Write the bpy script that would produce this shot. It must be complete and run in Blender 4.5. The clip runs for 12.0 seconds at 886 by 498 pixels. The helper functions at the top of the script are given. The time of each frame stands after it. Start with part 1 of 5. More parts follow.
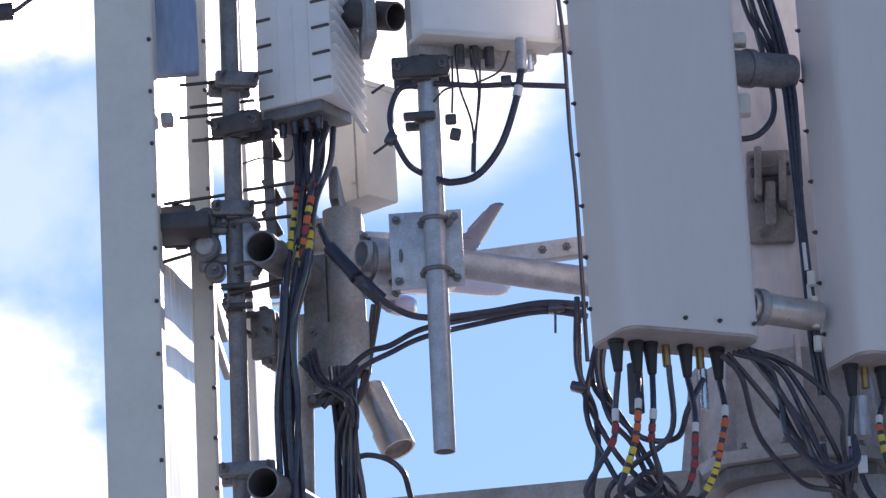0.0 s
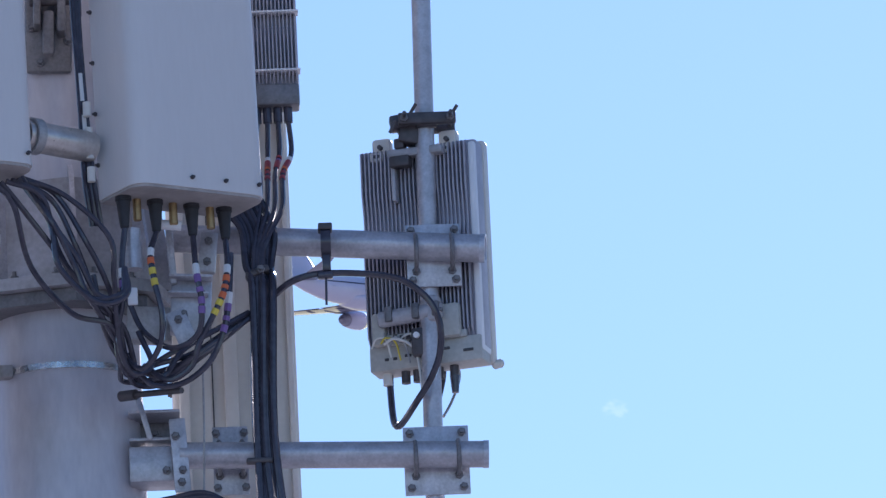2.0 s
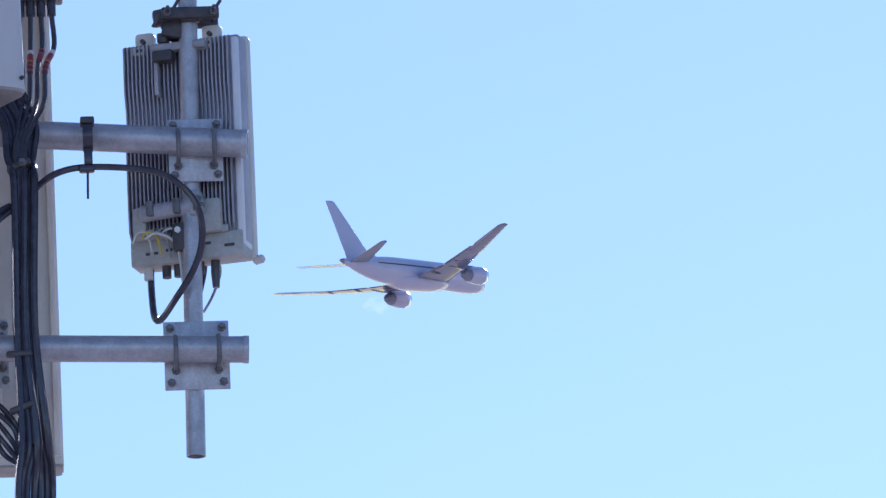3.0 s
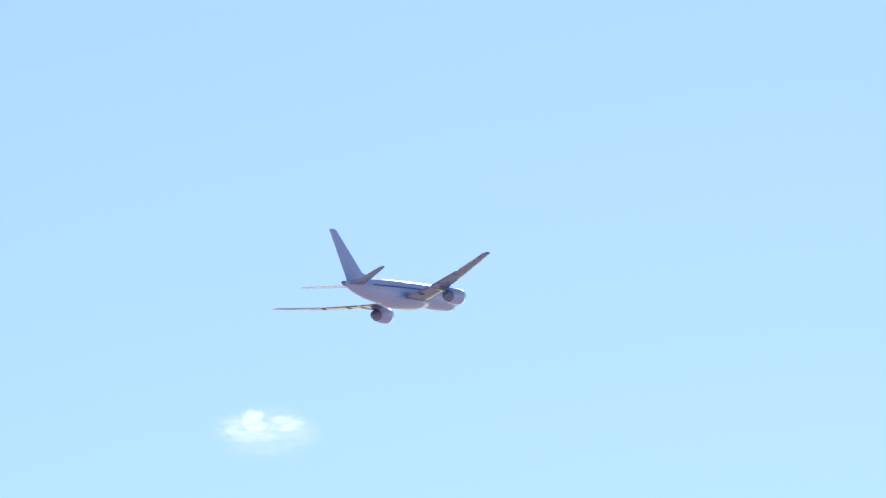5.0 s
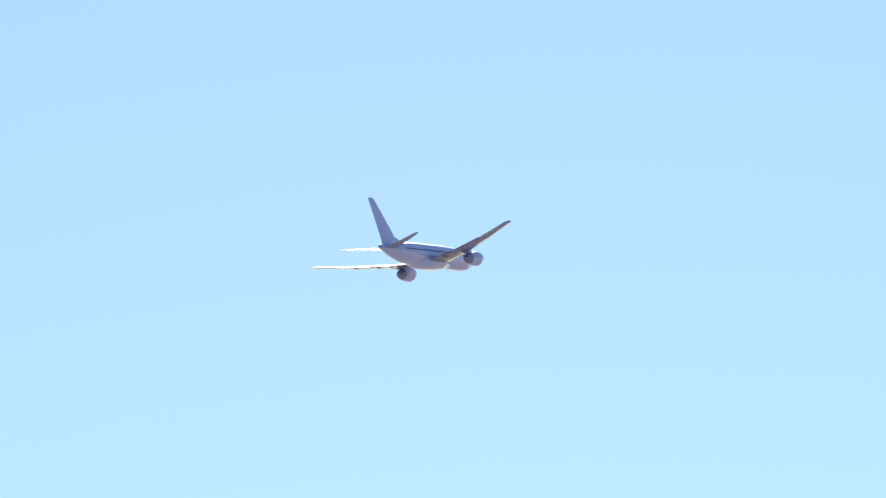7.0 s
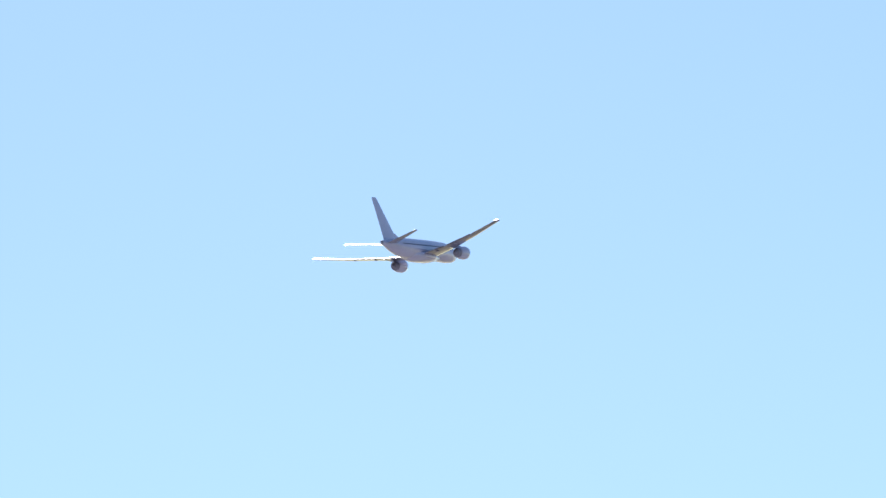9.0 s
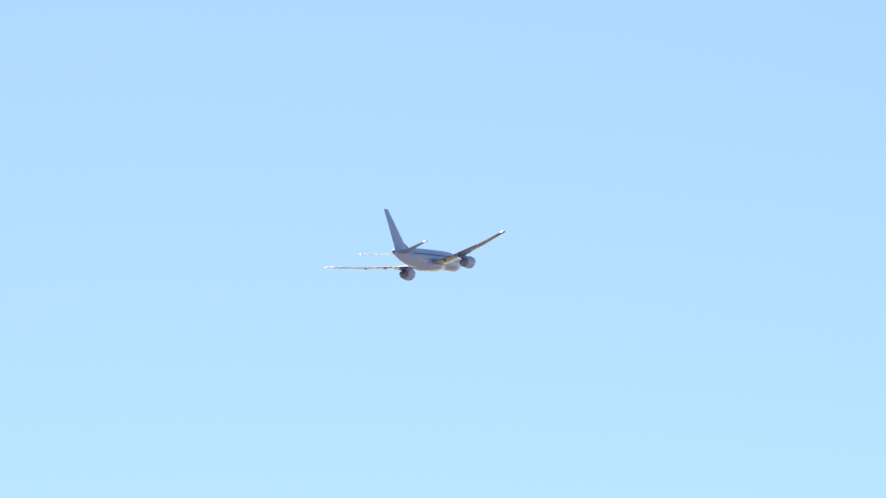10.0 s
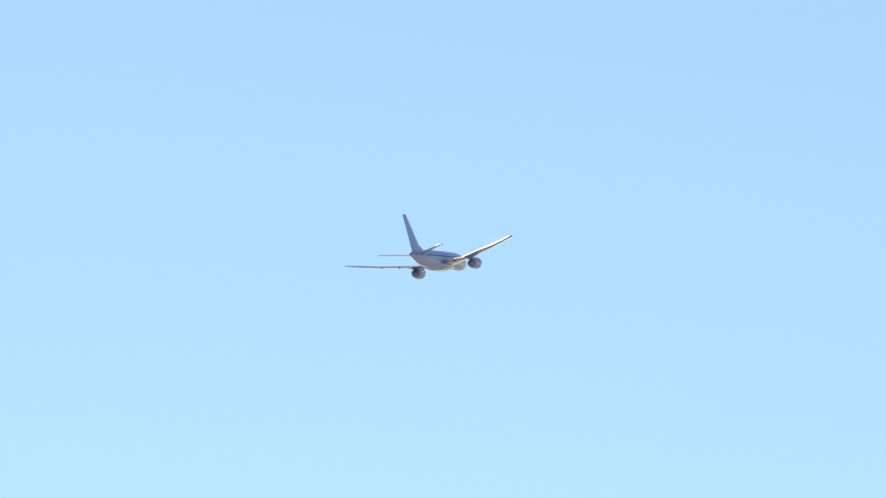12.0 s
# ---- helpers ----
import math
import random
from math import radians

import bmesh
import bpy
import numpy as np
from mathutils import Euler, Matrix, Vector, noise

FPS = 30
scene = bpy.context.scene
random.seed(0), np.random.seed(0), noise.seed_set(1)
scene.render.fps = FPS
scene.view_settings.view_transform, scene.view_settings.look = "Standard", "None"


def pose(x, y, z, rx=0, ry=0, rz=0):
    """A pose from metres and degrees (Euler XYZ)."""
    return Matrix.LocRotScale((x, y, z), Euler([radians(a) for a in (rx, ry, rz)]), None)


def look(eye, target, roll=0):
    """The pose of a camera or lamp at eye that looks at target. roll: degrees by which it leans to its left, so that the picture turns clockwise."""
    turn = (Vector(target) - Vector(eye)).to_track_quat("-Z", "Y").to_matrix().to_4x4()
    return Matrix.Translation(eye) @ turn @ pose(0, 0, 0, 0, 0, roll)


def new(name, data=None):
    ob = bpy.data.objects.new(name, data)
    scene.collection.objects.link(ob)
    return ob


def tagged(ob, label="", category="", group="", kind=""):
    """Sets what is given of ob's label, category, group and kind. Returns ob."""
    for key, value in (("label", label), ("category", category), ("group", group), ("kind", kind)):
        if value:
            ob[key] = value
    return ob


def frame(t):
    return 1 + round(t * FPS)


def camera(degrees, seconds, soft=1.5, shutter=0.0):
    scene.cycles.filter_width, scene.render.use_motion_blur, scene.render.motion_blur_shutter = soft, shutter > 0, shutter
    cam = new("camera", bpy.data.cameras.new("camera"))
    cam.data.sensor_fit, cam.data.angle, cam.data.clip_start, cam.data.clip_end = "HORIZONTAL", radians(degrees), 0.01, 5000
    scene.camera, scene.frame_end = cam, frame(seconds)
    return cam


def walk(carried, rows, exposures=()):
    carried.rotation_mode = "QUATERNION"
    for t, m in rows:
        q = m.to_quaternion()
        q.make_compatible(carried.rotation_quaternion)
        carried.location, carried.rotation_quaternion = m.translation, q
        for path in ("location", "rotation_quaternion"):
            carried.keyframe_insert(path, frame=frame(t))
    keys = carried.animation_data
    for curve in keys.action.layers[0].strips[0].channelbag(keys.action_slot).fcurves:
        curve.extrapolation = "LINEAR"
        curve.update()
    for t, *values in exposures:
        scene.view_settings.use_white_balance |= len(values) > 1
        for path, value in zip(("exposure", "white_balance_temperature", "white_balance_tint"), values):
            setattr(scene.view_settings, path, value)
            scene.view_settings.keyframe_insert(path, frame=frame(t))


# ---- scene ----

# ---- camera: on the ground, hand-held, panning right after the airliner ----
cam = camera(5.5, 12.0, soft=1.4)


def aim(yaw, pitch, roll):
    return pose(0, 0, 1.6, 0, 0, yaw) @ pose(0, 0, 0, 90 + pitch) @ pose(0, 0, 0, 0, 0, roll)


CAMERA_ROWS = [
    (0.0, 2.474, 17.623, -3.06),
    (0.5, 1.206, 17.296, -2.88),
    (0.6, 0.967, 17.243, -2.83),
    (1.0, 0.000, 17.000, -2.60),
    (1.3, -0.756, 16.797, -2.70),
    (1.5, -1.248, 16.670, -2.77),
    (2.0, -2.178, 16.345, -2.71),
    (2.2, -2.231, 16.218, -2.67),
    (2.5, -2.703, 15.990, -2.63),
    (3.0, -3.686, 15.632, -2.57),
    (3.3, -4.122, 15.460, -2.62),
    (3.5, -4.472, 15.335, -2.60),
    (3.7, -4.872, 15.240, -2.62),
    (5.3, -7.085, 14.469, -2.60),
    (5.5, -7.267, 14.301, -2.60),
    (6.0, -8.107, 14.098, -2.60),
    (6.5, -8.582, 13.782, -2.60),
    (7.0, -9.076, 13.576, -2.60),
    (9.0, -11.110, 12.788, -2.60),
    (9.5, -11.523, 12.701, -2.60),
    (10.0, -11.926, 12.517, -2.60),
    (10.5, -12.378, 12.316, -2.60),
    (11.0, -12.703, 12.173, -2.60),
    (11.5, -13.069, 12.043, -2.60),
    (12.0, -13.374, 11.935, -2.60),
]
walk(cam, [(t, aim(a, b, c)) for t, a, b, c in CAMERA_ROWS], [(0, 0.36, 6750, 20), (1.2, 0.40, 6420, 20), (2.5, 0.41, 6050, 23), (3.7, 0.39, 6200, 24), (6, 0.29, 6300, 24), (7, 0.27, 6430, 20), (9, 0.18, 6680, 16), (10, 0.14, 6680, 15), (12, 0.10, 6640, 14)])

# ---- sky and sun: hazy backlight, the sun ahead and a little above what the camera sees ----
SUN_RIGHT, SUN_HIGH = 9.5, 20.5
world = bpy.data.worlds.new("world")
scene.world = world
world.use_nodes = True
wn, wl = world.node_tree.nodes, world.node_tree.links
sky = wn.new("ShaderNodeTexSky")
sky.sky_type = "NISHITA"
sky.sun_disc = False
sky.sun_elevation = radians(SUN_HIGH)
sky.sun_rotation = radians(SUN_RIGHT)
sky.air_density, sky.dust_density, sky.ozone_density = 1.0, 0.05, 2.2
wn["Background"].inputs[1].default_value = 0.11
tint = wn.new("ShaderNodeMix")
tint.data_type, tint.blend_type = "RGBA", "MULTIPLY"
tint.inputs[0].default_value = 1.0
tint.inputs[7].default_value = (0.75, 0.91, 1.06, 1)
wl.new(sky.outputs[0], tint.inputs[6])
wl.new(tint.outputs[2], wn["Background"].inputs[0])

sun = new("sun", bpy.data.lights.new("sun", "SUN"))
sun.data.energy, sun.data.angle, sun.data.color = 5.0, radians(0.5), (1.0, 0.95, 0.90)
a, e = radians(SUN_RIGHT), radians(SUN_HIGH)
sun.matrix_world = look(Vector((math.sin(a) * math.cos(e), math.cos(a) * math.cos(e), math.sin(e))) * 60, (0, 0, 0))


# ---- materials ----
def material(name, color, rough=0.5, metal=0.0, vary=0.25, scale=6.0, fine=60.0, bump=0.15, tint=None, spec=0.5, streak=1.0):
    """A painted, metal or rubber surface: stains at one scale, grain at a finer one, a slight relief."""
    m = bpy.data.materials.new(name)
    m.use_nodes = True
    n, l = m.node_tree.nodes, m.node_tree.links
    b = n["Principled BSDF"]
    co = n.new("ShaderNodeTexCoord")
    mp = n.new("ShaderNodeMapping")
    mp.inputs["Scale"].default_value = (1, 1, 1 / streak)
    l.new(co.outputs["Object"], mp.inputs[0])
    big, small = n.new("ShaderNodeTexNoise"), n.new("ShaderNodeTexNoise")
    big.inputs["Scale"].default_value, small.inputs["Scale"].default_value = scale, fine
    big.inputs["Detail"].default_value, small.inputs["Detail"].default_value = 5, 3
    l.new(mp.outputs[0], big.inputs["Vector"])
    l.new(mp.outputs[0], small.inputs["Vector"])
    ramp = n.new("ShaderNodeValToRGB")
    ramp.color_ramp.elements[0].position, ramp.color_ramp.elements[1].position = 0.3, 0.7
    dark = tint or tuple(c * (1 - vary) for c in color)
    ramp.color_ramp.elements[0].color, ramp.color_ramp.elements[1].color = (*dark, 1), (*color, 1)
    l.new(big.outputs["Fac"], ramp.inputs[0])
    mix = n.new("ShaderNodeMix")
    mix.data_type, mix.blend_type = "RGBA", "OVERLAY"
    mix.inputs[0].default_value = vary
    l.new(ramp.outputs[0], mix.inputs[6])
    l.new(small.outputs["Fac"], mix.inputs[7])
    l.new(mix.outputs[2], b.inputs["Base Color"])
    rr = n.new("ShaderNodeMapRange")
    rr.inputs[3].default_value, rr.inputs[4].default_value = rough - 0.08, rough + 0.12
    l.new(small.outputs["Fac"], rr.inputs[0])
    l.new(rr.outputs[0], b.inputs["Roughness"])
    b.inputs["Metallic"].default_value = metal
    b.inputs["Specular IOR Level"].default_value = spec
    bp = n.new("ShaderNodeBump")
    bp.inputs["Strength"].default_value, bp.inputs["Distance"].default_value = bump, 0.004
    l.new(small.outputs["Fac"], bp.inputs["Height"])
    l.new(bp.outputs[0], b.inputs["Normal"])
    return m


RADOME = material("radome_plastic", (0.685, 0.648, 0.632), 0.42, vary=0.065, scale=2.5, fine=90, bump=0.05, streak=6)
RIM = material("radome_rim", (0.62, 0.595, 0.58), 0.5, vary=0.12, scale=8, bump=0.05)
# mottled, and darker than the rim to hold the shade under the panels
CAP = material("shaded_end_cap", (0.44, 0.41, 0.395), 0.55, vary=0.25, scale=9, bump=0.1, tint=(0.30, 0.275, 0.26))
CREAM = material("cream_paint", (0.74, 0.71, 0.65), 0.45, vary=0.12, scale=7, bump=0.05)
WHITE = material("white_powder_coat", (0.82, 0.82, 0.83), 0.4, vary=0.1, scale=8, bump=0.05)
GLOSSY = material("glossy_white_radome", (0.82, 0.81, 0.80), 0.22, vary=0.08, scale=5, fine=40, bump=0.03, streak=8)
GALV = material("galvanised_steel", (0.52, 0.515, 0.55), 0.36, 0.4, vary=0.26, scale=22, fine=120, bump=0.2)
ZINC = material("fresh_zinc_plate", (0.60, 0.61, 0.66), 0.4, 0.3, vary=0.32, scale=25, fine=120, bump=0.15)
DULL = material("weathered_galvanised_steel", (0.46, 0.46, 0.47), 0.55, 0.4, vary=0.35, scale=9, fine=90, bump=0.25, tint=(0.30, 0.28, 0.27))
POLE = material("painted_pole_steel", (0.60, 0.595, 0.655), 0.34, 0.1, vary=0.18, scale=3, fine=50, bump=0.1, streak=3, tint=(0.46, 0.44, 0.46))
GRIMY = material("grimy_painted_steel", (0.47, 0.47, 0.51), 0.42, 0.1, vary=0.30, scale=7, fine=70, bump=0.2, tint=(0.29, 0.275, 0.27))
BOOT = material("matt_black_rubber", (0.040, 0.040, 0.046), 0.5, vary=0.2, scale=20, bump=0.05, spec=0.3)
FIN = material("cast_aluminium", (0.47, 0.455, 0.51), 0.5, 0.15, vary=0.2, scale=10, bump=0.1)
BLACK = material("black_rubber", (0.066, 0.062, 0.084), 0.13, vary=0.3, scale=20, bump=0.03)
# galvanised steel again, darkened to stand for the shade on backlit hardware
SHADED_STEEL = material("shade_darkened_galvanised_steel", (0.25, 0.24, 0.245), 0.45, 0.35, vary=0.4, scale=14, fine=100, bump=0.25, tint=(0.15, 0.145, 0.155))
# the blue of a shaded white surface reflecting the sky, put into the colour
SHADE_BLUE = material("shade_blue_surface", (0.27, 0.36, 0.52), 0.45, vary=0.25, scale=9, fine=70, bump=0.1, streak=4)
GLEAM = material("smooth_zinc_coat", (0.66, 0.61, 0.57), 0.30, 0.7, vary=0.25, scale=18, fine=100, bump=0.1)
PUTTY = material("putty_grey_plastic", (0.52, 0.51, 0.47), 0.45, vary=0.2, scale=14, fine=80, bump=0.08)
DARK = material("dark_steel", (0.11, 0.10, 0.105), 0.5, 0.4, vary=0.3, scale=20, bump=0.15)
BRASS = material("brass_connector", (0.44, 0.30, 0.15), 0.4, 0.8, vary=0.2, scale=30)
STEEL = material("bright_steel", (0.7, 0.7, 0.7), 0.25, 0.95, vary=0.15, scale=30, bump=0.05)
TAPES = {
    "white": material("white_tape", (0.75, 0.75, 0.75), 0.5, vary=0.1),
    "orange": material("orange_tape", (0.75, 0.16, 0.05), 0.5, vary=0.15),
    "red": material("red_tape", (0.38, 0.05, 0.06), 0.5, vary=0.15),
    "yellow": material("yellow_tape", (0.75, 0.58, 0.08), 0.5, vary=0.15),
    "purple": material("purple_tape", (0.22, 0.12, 0.35), 0.5, vary=0.15),
}
SKIN = material("airliner_paint", (0.63, 0.60, 0.75), 0.17, spec=0.5, vary=0.05, scale=0.15, fine=0.6, bump=0.0)
WINGSKIN = material("airliner_grey_paint", (0.25, 0.24, 0.33), 0.12, spec=0.25, vary=0.08, scale=0.3, fine=0.8, bump=0.0)
DOOR = material("airliner_door_paint", (0.48, 0.47, 0.58), 0.3, vary=0.05, scale=0.3, bump=0.0)
STRIPE = material("airliner_window_band", (0.05, 0.05, 0.09), 0.3, vary=0.1, scale=1.0, bump=0.0)
LIP = material("polished_engine_lip", (0.8, 0.8, 0.82), 0.18, 1.0, vary=0.05, scale=1.0, bump=0.0)
EXHAUST = material("exhaust_metal", (0.36, 0.34, 0.42), 0.5, 0.3, vary=0.2, scale=1.0, bump=0.0)
EARTH = material("grey_concrete", (0.41, 0.40, 0.42), 0.9, vary=0.3, scale=0.12, fine=4, bump=0.4)


# ---- mesh helpers ----
def finish(bm, name, mat, smooth=True):
    bmesh.ops.recalc_face_normals(bm, faces=bm.faces[:])
    if smooth:
        for f in bm.faces:
            f.smooth = True
        for ed in bm.edges:
            if len(ed.link_faces) == 2 and ed.calc_face_angle(0) > 0.6:
                ed.smooth = False
    me = bpy.data.meshes.new(name)
    bm.to_mesh(me)
    bm.free()
    me.materials.append(mat)
    return me


def part(name, bm, mat, parent, label=""):
    """One mesh object under a thing or a part, in the parent's space."""
    ob = new(name, finish(bm, name, mat))
    ob.parent = parent
    return tagged(ob, label)


def part_at(name, mesh, parent, m):
    """A piece that shares its mesh with alike pieces."""
    ob = new(name, mesh)
    ob.parent = parent
    ob.matrix_basis = m
    return ob


def thing(name, m, label, category, group=""):
    ob = new(name)
    ob.empty_display_size = 0.1
    ob.matrix_world = m
    return tagged(ob, label, category, group)


def here(p, rx=0, ry=0, rz=0):
    return pose(p[0], p[1], p[2], rx, ry, rz)


def add_box(bm, lo, hi, bevel=0.004, m=Matrix.Identity(4), seg=2):
    lo, hi = Vector(lo), Vector(hi)
    r = bmesh.ops.create_cube(bm, size=1)
    bmesh.ops.transform(bm, matrix=m @ Matrix.Translation((lo + hi) / 2) @ Matrix.Diagonal((*(hi - lo), 1)), verts=r["verts"])
    if bevel:
        ed = {x for v in r["verts"] for x in v.link_edges}
        bmesh.ops.bevel(bm, geom=list(ed), offset=bevel, segments=seg, affect="EDGES", profile=0.5)
    return bm


def box(lo, hi, bevel=0.004, m=Matrix.Identity(4)):
    return add_box(bmesh.new(), lo, hi, bevel, m)


def add_rod(bm, p, q, r, r2=None, n=20, wall=0.0, bevel=0.0):
    """A round bar or, with a wall, an open pipe, from p to q."""
    p, q = Vector(p), Vector(q)
    r2 = r if r2 is None else r2
    z = (q - p).normalized()
    x = z.orthogonal().normalized()
    y = z.cross(x)
    outline = [(r, p), (r2, q)]
    if bevel:
        outline = [(r - bevel, p), (r, p + z * bevel), (r2, q - z * bevel), (r2 - bevel, q)]
    if wall:
        depth = min((q - p).length * 0.45, 0.3)
        outline = [(r - wall, p + z * depth), (r - wall, p)] + outline + [(r2 - wall, q), (r2 - wall, q - z * depth)]
    rings = [[bm.verts.new(c + (x * math.cos(2 * math.pi * i / n) + y * math.sin(2 * math.pi * i / n)) * rad) for i in range(n)] for rad, c in outline]
    for u, v in zip(rings, rings[1:]):
        for i in range(n):
            bm.faces.new((u[i], u[(i + 1) % n], v[(i + 1) % n], v[i]))
    bm.faces.new(rings[0])
    bm.faces.new(rings[-1])
    return bm


def rod(p, q, r, r2=None, n=20, wall=0.0, bevel=0.0):
    return add_rod(bmesh.new(), p, q, r, r2, n, wall, bevel)


def spline(points, step=6):
    """A smooth line through the points."""
    pts = [Vector(p) for p in points]
    pts = [pts[0] * 2 - pts[1]] + pts + [pts[-1] * 2 - pts[-2]]
    out = []
    for i in range(1, len(pts) - 2):
        p0, p1, p2, p3 = pts[i - 1:i + 3]
        for k in range(step):
            t = k / step
            out.append(0.5 * (2 * p1 + (p2 - p0) * t + (2 * p0 - 5 * p1 + 4 * p2 - p3) * t * t + (3 * p1 - p0 - 3 * p2 + p3) * t ** 3))
    return out + [pts[-2]]


def sweep(line, r, n=8):
    bm = bmesh.new()
    rings = []
    up = None
    for i, p in enumerate(line):
        z = (line[min(i + 1, len(line) - 1)] - line[max(i - 1, 0)]).normalized()
        x = z.orthogonal().normalized() if up is None else (up - z * up.dot(z)).normalized()
        up = x
        y = z.cross(x)
        rings.append([bm.verts.new(p + (x * math.cos(2 * math.pi * k / n) + y * math.sin(2 * math.pi * k / n)) * r) for k in range(n)])
    for u, v in zip(rings, rings[1:]):
        for k in range(n):
            bm.faces.new((u[k], u[(k + 1) % n], v[(k + 1) % n], v[k]))
    bm.faces.new(rings[0])
    bm.faces.new(rings[-1])
    return bm


def profile_prism(outline, z0, z1, inset=0.0):
    """An upright prism over a plan outline."""
    bm = bmesh.new()
    lo = [bm.verts.new((x, y, z0)) for x, y in outline]
    hi = [bm.verts.new((x, y, z1)) for x, y in outline]
    k = len(outline)
    for i in range(k):
        bm.faces.new((lo[i], lo[(i + 1) % k], hi[(i + 1) % k], hi[i]))
    bm.faces.new(lo)
    bm.faces.new(hi)
    return bm


def rounded(w, d, rl, rr, back=0.012):
    """Plan outline of an antenna radome: back at y=0, front at y=-d, front corners rounded."""
    pts = [(back, 0), (0, -back)]
    pts += [(rl - rl * math.cos(t), -d + rl - rl * math.sin(t)) for t in [i * math.pi / 16 for i in range(9)]]
    pts += [(w - rr + rr * math.sin(t), -d + rr - rr * math.cos(t)) for t in [i * math.pi / 16 for i in range(9)]]
    return pts + [(w, -back), (w - back, 0)]


BOLT = finish(add_rod(rod((0, 0, 0), (0, 0, 0.006), 0.0065, n=6), (0, 0, 0.006), (0, 0, 0.012), 0.004, n=8), "bolt", DARK)
NUT = finish(add_rod(rod((0, 0, 0), (0, 0, 0.010), 0.0125, n=6, bevel=0.0015), (0, 0, 0.010), (0, 0, 0.024), 0.0065, n=8), "nut", SHADED_STEEL)


rng = random.Random(7)


def cable(points, r, label, tapes=(), mat=BLACK, group="feeder cables", step=6, loose=0.0):
    """A cable with bands of coloured tape: tapes are (share of the length from, to, colour)."""
    points = [Vector(p) for p in points]
    if loose:
        points[1:-1] = [p + Vector((rng.uniform(-1, 1), rng.uniform(-1, 1), rng.uniform(-0.5, 0.5))) * loose for p in points[1:-1]]
    line = spline(points, step)
    base = line[0].copy()
    line = [p - base for p in line]
    ob = tagged(new("cable", finish(sweep(line, r), "cable", mat)), label, "cable", group)
    ob.location = base
    k = len(line) - 1
    for a0, a1, colour in tapes:
        i0 = min(int(a0 * k), k - 1)
        i1 = max(i0 + 1, min(int(round(a1 * k)), k))
        seg = line[i0:i1 + 1]
        part("tape_band", sweep(seg, r * 1.22), TAPES[colour], ob, colour + " tape wound round the cable")
    return ob


def bands(start, gap, colours, width=0.6):
    return [(start + i * gap, start + (i + width) * gap, c) for i, c in enumerate(colours)]


# ---- ground ----
bm = bmesh.new()
bmesh.ops.create_grid(bm, x_segments=1, y_segments=1, size=4900)
ground = tagged(new("ground", finish(bm, "ground", EARTH, False)), "grey concrete ground under the mast", "ground", kind="structure")


# ---- monopole ----
def monopole():
    top = Vector((-0.126, 25.350, 8.918))
    base = (top.x, top.y, 0)
    h = top.z
    mast = thing("monopole", here(base), "tall tapered tan painted steel monopole of the phone mast", "mast")
    part("shaft", rod((0, 0, 0), (0, 0, h + 1.9), 0.29, 0.195, 48), POLE, mast)
    def ring_plate(r, turned, z0, z1, n=8):
        return profile_prism([(r * math.cos(radians(turned + 360 * i / n)), r * math.sin(radians(turned + 360 * i / n))) for i in range(n)], z0, z1)
    part("flange", ring_plate(0.335, 7, h - 0.035, h), GRIMY, mast, "grimy eight-sided flange under the head frame")
    # dark ring added in place of the shadow beneath the flange
    part("flange_shade", ring_plate(0.30, 7, h - 0.075, h - 0.037), SHADED_STEEL, mast, "dark ring painting the shadow under the flange")
    part("head_sleeve", ring_plate(0.265, 7, h, h + 0.30), GRIMY, mast, "faceted grimy sleeve above the flange")
    for k in range(8):
        m = pose(0, 0, 0, 0, 0, 7 + 45 * k)
        g = bmesh.new()
        vs = [g.verts.new(m @ Vector(p)) for p in ((0.25, -0.007, h), (0.325, -0.007, h), (0.285, -0.007, h + 0.30), (0.25, -0.007, h + 0.34))]
        r = bmesh.ops.extrude_face_region(g, geom=[g.faces.new(vs)])
        bmesh.ops.translate(g, verts=[x for x in r["geom"] if isinstance(x, bmesh.types.BMVert)], vec=m.to_3x3() @ Vector((0, 0.014, 0)))
        # paler zinc on every other gusset paints the light it catches
        part("gusset", g, ZINC if k % 2 == 1 else GALV, mast)
        for off in (-12, 12):
            part_at("nut", NUT, mast, pose(0, 0, 0, 0, 0, 7 + 22.5 + 45 * k + off) @ pose(0.295, 0, h))
    zb = h - 0.25
    part("band_clamp", rod((0, 0, zb), (0, 0, zb + 0.018), 0.221, 0.221, 48), STEEL, mast, "bright steel strap round the shaft")
    part("clamp_screw", box((-0.20, -0.17, zb - 0.008), (-0.15, -0.13, zb + 0.028)), DULL, mast)
    part("strap_tail", box((-0.235, -0.165, zb), (-0.19, -0.150, zb + 0.014), 0.002), STEEL, mast)
    return mast


monopole()


# ---- antennas ----
def panel_antenna(corner, rz, ry, w, d, h, rl, rr, label, connectors=(), rx=0, mat=RADOME, bolts=12, base=True):
    """A long flat radome on its side ribs, seen from its lower end."""
    ant = thing("panel_antenna", here(corner, rx, ry, rz), label, "antenna", "panel antennas of the mast")
    part("radome", profile_prism(rounded(w, d, rl, rr), 0.0, h), mat, ant)
    cap = profile_prism([(0.004 + x * (w - 0.008) / w, -0.004 + y * (d - 0.008) / d) for x, y in rounded(w, d, rl, rr)], -0.008, 0.004)
    part("end_cap", cap, CAP, ant, "beige lower end cap with sockets")
    if base:
        for i in range(3):
            part_at("bolt", BOLT, ant, pose(w * (0.42 + 0.25 * i), -d, 0.03, 90))
    for i in range(bolts):
        part_at("bolt", BOLT, ant, pose(0, -0.02, 0.1 + i * (h - 0.2) / bolts, 0, -90))
    return ant


